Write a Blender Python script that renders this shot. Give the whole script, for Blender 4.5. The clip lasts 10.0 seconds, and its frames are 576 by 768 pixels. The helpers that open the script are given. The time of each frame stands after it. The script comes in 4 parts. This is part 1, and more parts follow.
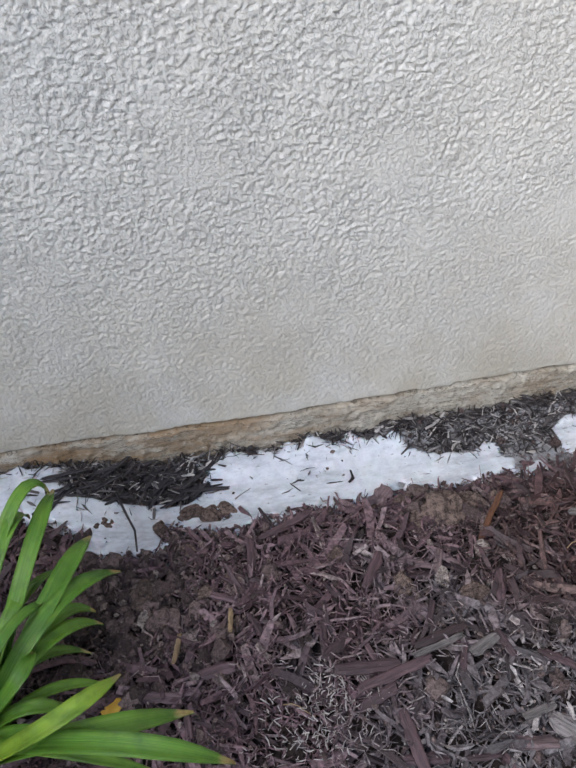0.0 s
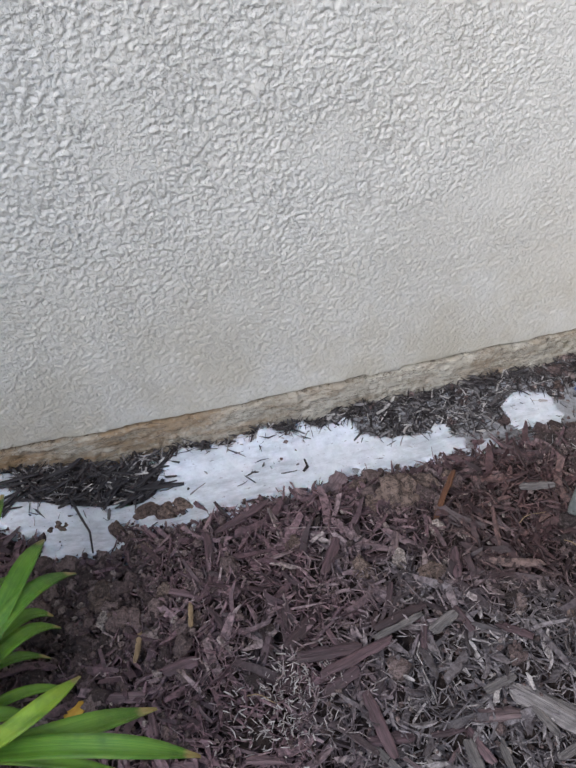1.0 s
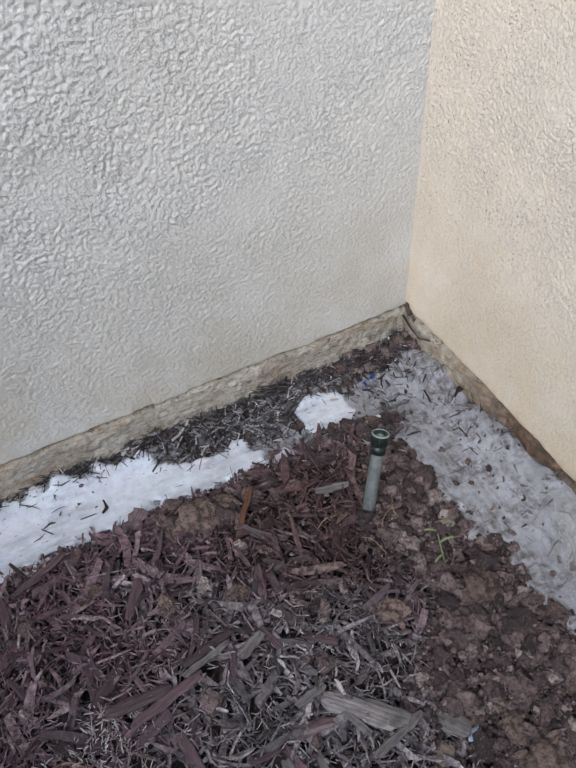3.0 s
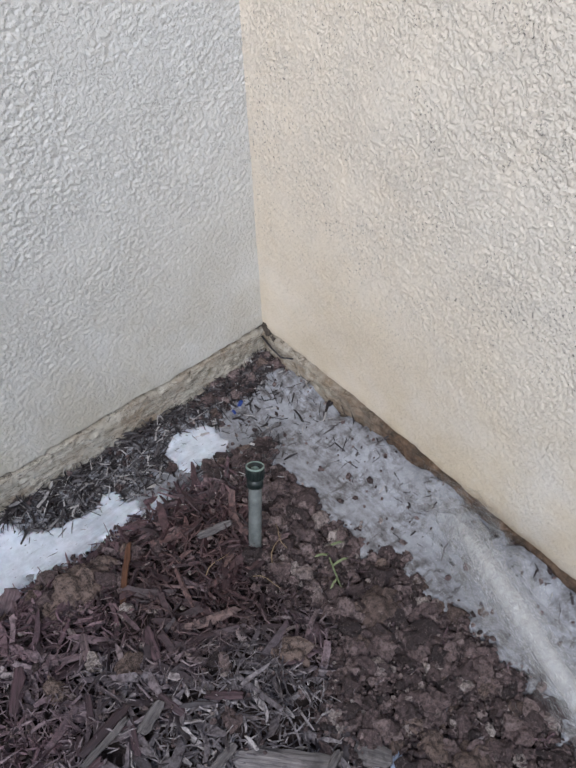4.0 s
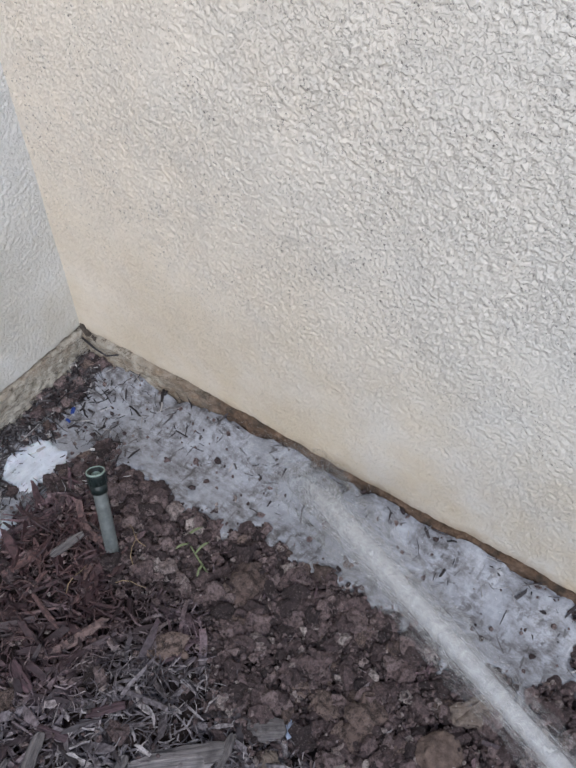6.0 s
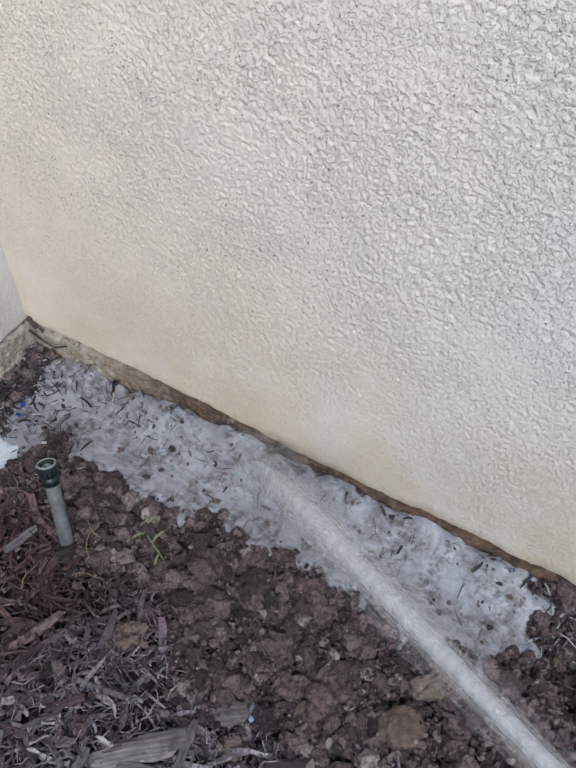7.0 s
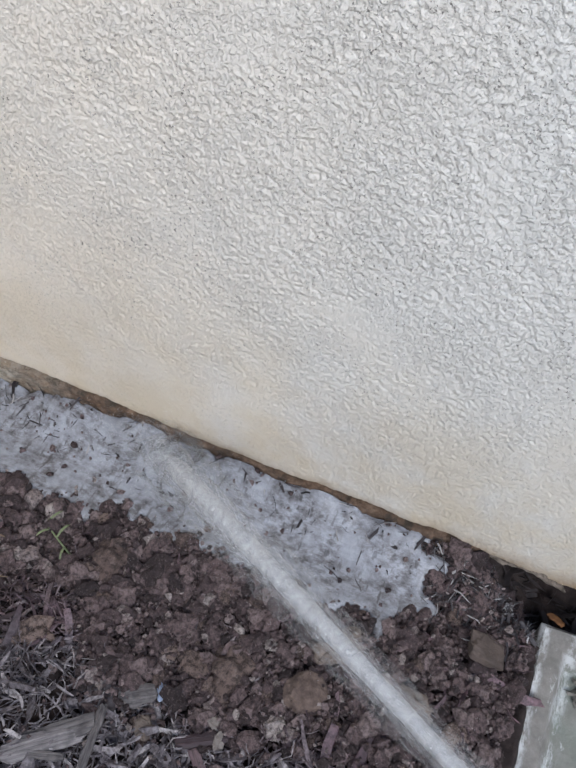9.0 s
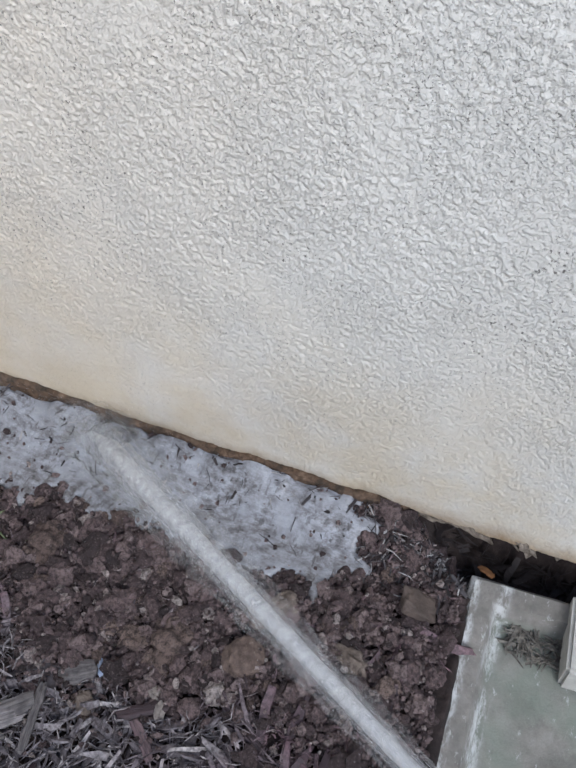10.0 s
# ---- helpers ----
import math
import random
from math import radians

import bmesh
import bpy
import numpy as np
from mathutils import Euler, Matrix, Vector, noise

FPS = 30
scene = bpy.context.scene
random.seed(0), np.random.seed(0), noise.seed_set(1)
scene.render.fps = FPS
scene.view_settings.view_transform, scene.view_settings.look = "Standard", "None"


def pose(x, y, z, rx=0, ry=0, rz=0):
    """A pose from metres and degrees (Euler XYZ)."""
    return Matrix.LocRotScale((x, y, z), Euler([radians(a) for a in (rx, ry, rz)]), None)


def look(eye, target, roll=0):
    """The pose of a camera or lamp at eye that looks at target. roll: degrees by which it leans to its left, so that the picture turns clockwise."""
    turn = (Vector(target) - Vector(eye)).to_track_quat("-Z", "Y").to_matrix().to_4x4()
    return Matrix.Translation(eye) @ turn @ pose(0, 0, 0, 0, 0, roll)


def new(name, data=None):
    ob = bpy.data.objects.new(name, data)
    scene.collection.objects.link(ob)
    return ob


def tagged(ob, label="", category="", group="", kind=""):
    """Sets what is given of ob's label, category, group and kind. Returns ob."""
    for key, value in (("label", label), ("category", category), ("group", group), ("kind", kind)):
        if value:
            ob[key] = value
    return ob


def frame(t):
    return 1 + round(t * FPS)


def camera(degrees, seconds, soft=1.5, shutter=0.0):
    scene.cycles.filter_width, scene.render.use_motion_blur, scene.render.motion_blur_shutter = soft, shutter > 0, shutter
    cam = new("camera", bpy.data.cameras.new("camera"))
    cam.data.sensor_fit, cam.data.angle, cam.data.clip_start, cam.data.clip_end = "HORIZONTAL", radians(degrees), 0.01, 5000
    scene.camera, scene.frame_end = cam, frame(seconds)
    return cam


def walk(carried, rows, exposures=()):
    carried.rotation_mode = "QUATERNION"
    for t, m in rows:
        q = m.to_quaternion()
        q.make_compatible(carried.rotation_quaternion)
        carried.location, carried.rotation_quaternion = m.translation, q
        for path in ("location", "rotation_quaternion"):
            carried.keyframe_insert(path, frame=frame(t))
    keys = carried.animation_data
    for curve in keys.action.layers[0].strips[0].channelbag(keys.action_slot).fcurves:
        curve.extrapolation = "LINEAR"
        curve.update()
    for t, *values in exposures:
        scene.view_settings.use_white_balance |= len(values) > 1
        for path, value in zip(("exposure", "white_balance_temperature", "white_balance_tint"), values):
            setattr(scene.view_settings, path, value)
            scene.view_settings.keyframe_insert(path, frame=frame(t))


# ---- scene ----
cam = camera(38.4, 10.0, soft=2.1)
PATH = [
    (0, (-0.886, -0.951, 1.113), (-0.682, 0.434, -0.316), -3.4),
    (0.5, (-0.878, -0.953, 1.104), (-0.621, 0.415, -0.333), -3.3),
    (1, (-0.875, -0.959, 1.106), (-0.572, 0.396, -0.334), -3.4),
    (1.5, (-0.865, -0.96, 1.113), (-0.519, 0.38, -0.331), -3.5),
    (2, (-0.853, -0.957, 1.108), (-0.444, 0.362, -0.338), -3.4),
    (2.5, (-0.803, -0.987, 1.11), (-0.307, 0.302, -0.336), -3.0),
    (3, (-0.74, -0.965, 1.116), (-0.125, 0.267, -0.335), -2.4),
    (3.2, (-0.726, -0.952, 1.108), (-0.05, 0.263, -0.33), -2.2),
    (4.3, (-0.675, -0.922, 1.098), (0.243, 0.103, -0.353), -2.7),
    (4.5, (-0.676, -0.921, 1.097), (0.279, 0.065, -0.359), -2.6),
    (5, (-0.669, -0.928, 1.091), (0.335, -0.007, -0.373), -3.3),
    (5.5, (-0.653, -0.941, 1.089), (0.391, -0.078, -0.383), -3.3),
    (7, (-0.649, -0.96, 1.072), (0.465, -0.243, -0.426), -1.9),
    (7.5, (-0.646, -0.983, 1.077), (0.483, -0.292, -0.423), -1.9),
    (8, (-0.651, -1.0, 1.083), (0.494, -0.335, -0.416), -1.9),
    (8.5, (-0.651, -1.02, 1.082), (0.511, -0.386, -0.418), -1.8),
    (9, (-0.642, -1.048, 1.079), (0.531, -0.449, -0.426), -1.8),
    (9.5, (-0.638, -1.085, 1.073), (0.541, -0.528, -0.443), -2.0),
    (10, (-0.644, -1.109, 1.075), (0.541, -0.6, -0.454), -2.1),
]
walk(cam, [(t, look(eye, target, roll)) for t, eye, target, roll in PATH],
     [(0.0, 1.23, 6130, 9), (2.5, 1.07, 6100, 9), (5.0, 0.90, 5880, 9), (7.5, 0.97, 5860, 9), (10.0, 0.99, 5820, 8)])

# ---- light ----
SUN_AT = Vector((-0.66, -0.45, 0.62)).normalized()
world = bpy.data.worlds.new("sky")
scene.world = world
world.use_nodes = True
wn = world.node_tree
sky = wn.nodes.new("ShaderNodeTexSky")
sky.sky_type, sky.sun_disc = "NISHITA", False
sky.sun_elevation = math.asin(SUN_AT.z)
sky.sun_rotation = math.atan2(SUN_AT.x, SUN_AT.y)
sky.air_density, sky.dust_density = 1.0, 1.5
wn.links.new(sky.outputs[0], wn.nodes["Background"].inputs[0])
wn.nodes["Background"].inputs[1].default_value = 0.09
sun = new("sun", bpy.data.lights.new("sun", "SUN"))
sun.data.energy, sun.data.angle, sun.data.color = 1.5, radians(35), (1.0, 0.965, 0.92)
sun.matrix_world = look(SUN_AT * 10, (0, 0, 0))


# ---- numeric noise ----
def lattice(ix, iy, seed):
    h = (ix.astype(np.int64) * 374761393 + iy.astype(np.int64) * 668265263 + seed * 974711) & 0xFFFFFFFF
    h = ((h ^ (h >> 13)) * 1274126177) & 0xFFFFFFFF
    h = ((h ^ (h >> 16)) * 2246822519) & 0xFFFFFFFF
    return (h ^ (h >> 15)) & 0xFFFFFFFF


def perlin(x, y, seed=0):
    x, y = np.asarray(x, float), np.asarray(y, float)
    ix, iy = np.floor(x), np.floor(y)
    fx, fy = x - ix, y - iy
    u, v = fx * fx * fx * (fx * (fx * 6 - 15) + 10), fy * fy * fy * (fy * (fy * 6 - 15) + 10)

    def corner(dx, dy):
        a = lattice(ix + dx, iy + dy, seed) * (2 * math.pi / 4294967296.0)
        return np.cos(a) * (fx - dx) + np.sin(a) * (fy - dy)
    low = corner(0, 0) * (1 - u) + corner(1, 0) * u
    high = corner(0, 1) * (1 - u) + corner(1, 1) * u
    return (low * (1 - v) + high * v) * 1.5


def fbm(x, y, octaves=4, seed=0):
    out, amp = 0.0, 1.0
    for i in range(octaves):
        out = out + amp * perlin(np.asarray(x) * 2 ** i, np.asarray(y) * 2 ** i, seed + 17 * i)
        amp *= 0.5
    return out


def cells(x, y, seed=0):
    """Distance to the nearest and the second nearest scattered point."""
    ix, iy = np.floor(x), np.floor(y)
    d1, d2 = np.full(np.shape(x), 9.0), np.full(np.shape(x), 9.0)
    for dx in (-1, 0, 1):
        for dy in (-1, 0, 1):
            h = lattice(ix + dx, iy + dy, seed)
            px, py = ix + dx + (h & 0xFFFF) / 65536.0, iy + dy + (h >> 16) / 65536.0
            d = np.hypot(px - x, py - y)
            d2 = np.minimum(d2, np.maximum(d1, d))
            d1 = np.minimum(d1, d)
    return d1, d2


def smooth(a, b, x):
    t = np.clip((np.asarray(x, float) - a) / (b - a), 0, 1)
    return t * t * (3 - 2 * t)


def bump(x, y, cx, cy, r):
    return np.exp(-((x - cx) ** 2 + (y - cy) ** 2) / (2 * r * r))


# ---- the lie of the land ----
def block_side(x, y):
    """Distance from the long side of the splash block, below zero within it."""
    return y + 1.126 - 0.0437 * (x + 0.034)


def land(x, y):
    """Height of the bed without its litter."""
    x, y = np.asarray(x, float), np.asarray(y, float)
    z = -0.045 * smooth(0.23, 0.11, -y) * (0.35 + 0.65 * smooth(0.0, 0.07, -y)) * smooth(-1.15, -0.95, x) * smooth(0.0, 0.12, -x)
    z = z + 0.035 * smooth(-0.95, -1.2, x) * smooth(0.2, 0.0, -y)
    z = z - 0.015 * smooth(0.2, 0.08, -x) * smooth(0.05, 0.3, -y)
    z = z + 0.034 * bump(x, y, -0.45, -0.52, 0.10) + 0.020 * bump(x, y, -0.90, -0.38, 0.14)
    z = z + 0.022 * bump(x, y, -0.68, -0.48, 0.10) + 0.02 * bump(x, y, -0.30, -0.33, 0.05)
    z = z - 0.020 * bump(x, y, -0.22, -0.42, 0.09) - 0.018 * bump(x, y, -0.34, -0.72, 0.10)
    z = z - 0.085 * smooth(-0.004, -0.022, block_side(x, y)) * smooth(-0.7, -0.6, x) * smooth(-0.01, -0.05, x)
    z = z - 0.085 * smooth(-0.075, -0.03, x) * smooth(-1.03, -1.12, y)
    z = z + 0.016 * smooth(0.05, 0.0, -y) * fbm(x * 12, y * 3, 3, 91) + 0.014 * smooth(0.05, 0.0, -x) * fbm(y * 12, x * 3, 3, 93)
    z = z + 0.036 * smooth(0.085, 0.0, -x) * smooth(0.16, 0.34, -y) * smooth(1.08, 1.0, -y)
    return z + 0.006 * fbm(x * 5, y * 5, 2, 3)


def soil(x, y):
    """1 where bare crumbly soil shows, 0 where bark mulch lies."""
    edge = x - (-0.18 + 0.30 * y + 0.12 * smooth(-0.74, -0.90, y)) + 0.05 * fbm(np.asarray(x) * 9, np.asarray(y) * 9, 2, 11)
    s = smooth(-0.03, 0.04, edge)
    s = np.maximum(s, 0.9 * bump(x, y, -1.06, -0.30, 0.10))
    s = np.maximum(s, 0.9 * bump(x, y, -0.52, -0.205, 0.045))
    return np.clip(s, 0, 1)


def ellipse(x, y, cx, cy, rx, ry, turn=0.0):
    c, s = math.cos(turn), math.sin(turn)
    u, v = (x - cx) * c + (y - cy) * s, -(x - cx) * s + (y - cy) * c
    return (1 - np.hypot(u / rx, v / ry)) * min(rx, ry)


def foam_a(x, y):
    low = -0.142 - 0.036 * smooth(-0.66, -0.95, x) + 0.018 * perlin(np.asarray(x) * 14, np.asarray(y) * 0 + 3.3, 5) + 0.012 * perlin(np.asarray(x) * 40, np.asarray(y) * 0 + 1.3, 6)
    top = -0.012 - 0.055 * smooth(-0.64, -0.44, x)
    band = np.minimum(np.minimum(y - low, top - y), np.minimum(-0.375 - x, x + 1.45))
    m = np.maximum(band, ellipse(x, y, -0.225, -0.092, 0.062, 0.048, -0.3))
    m = np.maximum(m, ellipse(x, y, -0.335, -0.137, 0.030, 0.018, 0.3))
    m = np.maximum(m, ellipse(x, y, -1.015, -0.152, 0.085, 0.044, 0.12))
    m = m - 3.0 * np.maximum(0, ellipse(x, y, -0.993, -0.143, 0.024, 0.020))
    m = m - 2.4 * np.maximum(0, ellipse(x, y, -0.905, -0.118, 0.058, 0.034)) - 1.6 * np.maximum(0, ellipse(x, y, -1.01, -0.035, 0.13, 0.045))
    m = m - 3.0 * np.maximum(0, ellipse(x, y, -1.03, -0.048, 0.14, 0.054)) - 3.0 * np.maximum(0, ellipse(x, y, -1.22, -0.150, 0.12, 0.075))
    m = m - 0.05 * smooth(-0.84, -0.92, x) * smooth(0.0, 0.35, perlin(np.asarray(x) * 11, np.asarray(y) * 13, 77))
    return np.minimum(m, 0.025) + 0.017 * fbm(np.asarray(x) * 20, np.asarray(y) * 24, 4, 21) - 0.002


def foam_b(x, y):
    x, y = np.asarray(x, float), np.asarray(y, float)
    out = -0.150 + 0.03 * perlin(y * 11, x * 0 + 7.7, 8) + 0.02 * perlin(y * 33, x * 0 + 2.7, 9) + 0.055 * smooth(0.80, 0.98, -y)
    out = out - 0.030 * bump(y, 0, -0.825, 0, 0.022) - 0.035 * bump(y, 0, -0.930, 0, 0.016) + 0.030 * bump(y, 0, -0.66, 0, 0.022)
    wall = -0.003 + 0.005 * perlin(y * 20, x * 0 + 4.7, 10)
    end = y + 0.965 + 0.05 * perlin(x * 24, y * 12, 12)
    m = np.minimum(np.minimum(x - out, wall - x), np.minimum(-0.06 - y, end))
    m = np.maximum(m, ellipse(x, y, -0.13, -0.10, 0.07, 0.05))
    lace = 0.017 * smooth(0.10, 0.6, fbm(x * 36 + 14 * y, y * 25, 4, 33)) * smooth(0.80, 0.45, -y)
    return np.minimum(m, 0.03) + 0.014 * fbm(x * 26, y * 26, 4, 31) + 0.005 - lace


def foam_c(x, y):
    """A thin film between the white foam and the north wall."""
    x, y = np.asarray(x, float), np.asarray(y, float)
    near = smooth(-0.45, -0.28, x)
    m = np.minimum(np.minimum(y + 0.135 + 0.03 * near, -0.018 - y), np.minimum(-0.10 - x, x + 0.86))
    lace = 0.034 * (1 - 0.72 * near) * smooth(0.02, 0.42, fbm(x * 40, y * 64 + 14 * x, 4, 53))
    return np.minimum(m, 0.02) + 0.012 * fbm(x * 22, y * 30, 3, 51) - lace + 0.005 * near


# ---- mesh helpers ----
def mesh_of(name, verts, faces, soft=True):
    """A mesh from an array of places and an array of quads or triangles."""
    verts, faces = np.asarray(verts, np.float32), np.asarray(faces, np.int32)
    me = bpy.data.meshes.new(name)
    n, k = faces.shape
    me.vertices.add(len(verts))
    me.vertices.foreach_set("co", verts.ravel())
    me.loops.add(n * k)
    me.loops.foreach_set("vertex_index", faces.ravel())
    me.polygons.add(n)
    me.polygons.foreach_set("loop_start", np.arange(0, n * k, k, dtype=np.int32))
    me.polygons.foreach_set("use_smooth", np.full(n, soft))
    me.update(calc_edges=True)
    me.validate()
    return me


def grid_faces(nu, nv):
    i = np.arange(nu - 1)[:, None] * nv + np.arange(nv - 1)[None, :]
    return np.stack([i, i + nv, i + nv + 1, i + 1], -1).reshape(-1, 4)


def box_arrays(lo, hi):
    v = np.array([(x, y, z) for x in (lo[0], hi[0]) for y in (lo[1], hi[1]) for z in (lo[2], hi[2])])
    f = np.array([(0, 1, 3, 2), (4, 6, 7, 5), (0, 4, 5, 1), (2, 3, 7, 6), (0, 2, 6, 4), (1, 5, 7, 3)])
    return v, f


def join(*pairs):
    vs, fs, n = [], [], 0
    for v, f in pairs:
        vs.append(v), fs.append(np.asarray(f) + n)
        n += len(v)
    return np.concatenate(vs), np.concatenate(fs)


def put(name, me, material, label="", category="", group="", kind=""):
    ob = new(name, me)
    me.materials.append(material)
    return tagged(ob, label, category, group, kind)


def part(name, bm, material, parent, label=""):
    """Links a bmesh (or a mesh) as one mesh object under a thing or a part."""
    me = bm
    if isinstance(bm, bmesh.types.BMesh):
        me = bpy.data.meshes.new(name)
        bm.to_mesh(me)
        bm.free()
    if not me.materials:
        me.materials.append(material)
    ob = new(name, me)
    ob.parent = parent
    return tagged(ob, label)


def steps(*runs):
    """Coordinates in runs of (from, to, count), joined."""
    out = [np.linspace(a, b, n, endpoint=False) for a, b, n in runs]
    return np.concatenate(out + [[runs[-1][1]]])


# ---- materials ----
class Nodes:
    def __init__(self, name):
        self.m = bpy.data.materials.new(name)
        self.m.use_nodes = True
        self.t = self.m.node_tree
        self.b = self.t.nodes["Principled BSDF"]

    def add(self, kind, **values):
        n = self.t.nodes.new("ShaderNode" + kind)
        for k, v in values.items():
            n.inputs[k.replace("_", " ")].default_value = v
        return n

    def link(self, a, b):
        self.t.links.new(a, b)

    def place(self):
        return self.add("TexCoord").outputs["Object"]

    def noise(self, scale, detail=4, rough=0.55, where=None, stretch=None):
        n = self.add("TexNoise", Scale=scale, Detail=detail, Roughness=rough)
        where = where or self.place()
        if stretch:
            m = self.add("Mapping")
            m.inputs["Scale"].default_value = stretch
            self.link(where, m.inputs[0])
            where = m.outputs[0]
        self.link(where, n.inputs["Vector"])
        return n.outputs["Fac"]

    def ramp(self, fac, *stops):
        r = self.add("ValToRGB")
        els = r.color_ramp.elements
        while len(els) < len(stops):
            els.new(0.5)
        for e, (p, c) in zip(els, stops):
            e.position = p
            e.color = (*c, 1) if isinstance(c, tuple) else (c, c, c, 1)
        self.link(fac, r.inputs[0])
        return r.outputs[0]

    def mix(self, fac, a, b, mode="MIX"):
        n = self.t.nodes.new("ShaderNodeMix")
        n.data_type, n.blend_type = "RGBA", mode
        for sock, v in ((n.inputs[0], fac), (n.inputs[6], a), (n.inputs[7], b)):
            if isinstance(v, (int, float)):
                sock.default_value = v
            elif isinstance(v, tuple):
                sock.default_value = (*v, 1)
            else:
                self.link(v, sock)
        return n.outputs[2]

    def maths(self, op, a, b=0.0):
        n = self.t.nodes.new("ShaderNodeMath")
        n.operation = op
        for sock, v in ((n.inputs[0], a), (n.inputs[1], b)):
            if isinstance(v, (int, float)):
                sock.default_value = v
            else:
                self.link(v, sock)
        return n.outputs[0]

    def done(self, colour, rough=0.9, height=None, depth=0.001, strength=0.6, **more):
        if isinstance(colour, tuple):
            self.b.inputs["Base Color"].default_value = (*colour, 1)
        else:
            self.link(colour, self.b.inputs["Base Color"])
        if isinstance(rough, (int, float)):
            self.b.inputs["Roughness"].default_value = rough
        else:
            self.link(rough, self.b.inputs["Roughness"])
        if height is not None:
            n = self.add("Bump", Strength=strength, Distance=depth)
            self.link(height, n.inputs["Height"])
            self.link(n.outputs[0], self.b.inputs["Normal"])
        for k, v in more.items():
            self.b.inputs[k.replace("_", " ")].default_value = v
        return self.m


def stucco_material(name, paint, warm, spots, stain, dirt, fades=False):
    k = Nodes(name)
    where = k.place()
    big = k.noise(2.2, 3, where=where)
    share = k.ramp(big, (0.35, 0.0), (0.68, 1.0))
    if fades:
        # the cream tone gives way to the greyer one along the wall
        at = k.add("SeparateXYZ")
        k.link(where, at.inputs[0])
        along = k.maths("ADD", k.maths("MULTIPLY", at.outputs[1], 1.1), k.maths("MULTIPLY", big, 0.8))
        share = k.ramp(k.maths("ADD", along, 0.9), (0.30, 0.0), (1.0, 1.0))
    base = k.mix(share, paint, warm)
    mid = k.noise(26, 4, where=where)
    base = k.mix(k.ramp(mid, (0.3, 0.0), (0.75, 0.35)), base, tuple(c * 0.86 for c in paint))
    # splashed earth low on the wall; dirt also deepens it as painted shade
    z = k.add("SeparateXYZ")
    k.link(where, z.inputs[0])
    low = k.ramp(z.outputs[2], (0.05, 1.0), (0.46, 0.0))
    splash = k.maths("MULTIPLY", low, k.ramp(k.noise(7, 5, 0.65, where), (0.34 - 0.08 * dirt, 0.0), (0.60, 0.75 + 0.2 * dirt)))
    base = k.mix(splash, base, tuple(a * b for a, b in zip(paint, (0.88 - 0.13 * dirt, 0.76 - 0.06 * dirt, 0.57 + 0.03 * dirt))))
    # random dark specks paint in the shade of pits and crevices
    pit_shade = k.ramp(k.noise(230, 3, 0.6, where), (0.65 - 0.06 * spots, 0.0), (0.72 - 0.06 * spots, spots))
    pit_shade = k.mix(1.0, pit_shade, k.ramp(k.noise(11, 3, where=where), (0.40, 0.15), (0.56, 1.0)), "MULTIPLY")
    pit_shade = k.mix(1.0, pit_shade, k.ramp(z.outputs[2], (0.16, 0.25), (0.42, 1.0)), "MULTIPLY")
    base = k.mix(pit_shade, base, (0.10, 0.09, 0.08))
    # soil stain that creeps up from the joint
    edge = k.ramp(k.maths("ADD", z.outputs[2], k.maths("MULTIPLY", k.noise(16, 6, 0.7, where), 0.06)), (0.064, stain), (0.100, 0.0))
    base = k.mix(edge, base, (0.29, 0.195, 0.11))
    crust = k.ramp(k.noise(165, 4, 0.62, where), (0.43, 0.0), (0.53, 0.8), (0.75, 1.0))
    fine = k.maths("ADD", crust, k.maths("MULTIPLY", k.noise(480, 3, 0.6, where), 0.5))
    worn = k.ramp(z.outputs[2], (0.08, 0.52), (0.50, 1.0))
    trowelled = k.ramp(k.noise(8, 3, 0.6, where), (0.36, 0.45), (0.62, 1.0))
    fine = k.maths("MULTIPLY", k.maths("MULTIPLY", fine, worn), trowelled)
    return k.done(base, 0.88, fine, 0.0023, 0.8)


# the cool and warm light on the two walls is partly in these paints
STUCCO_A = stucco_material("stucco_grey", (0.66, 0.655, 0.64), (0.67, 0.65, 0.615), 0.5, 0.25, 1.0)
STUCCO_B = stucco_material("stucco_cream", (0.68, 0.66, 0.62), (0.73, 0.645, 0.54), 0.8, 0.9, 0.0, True)


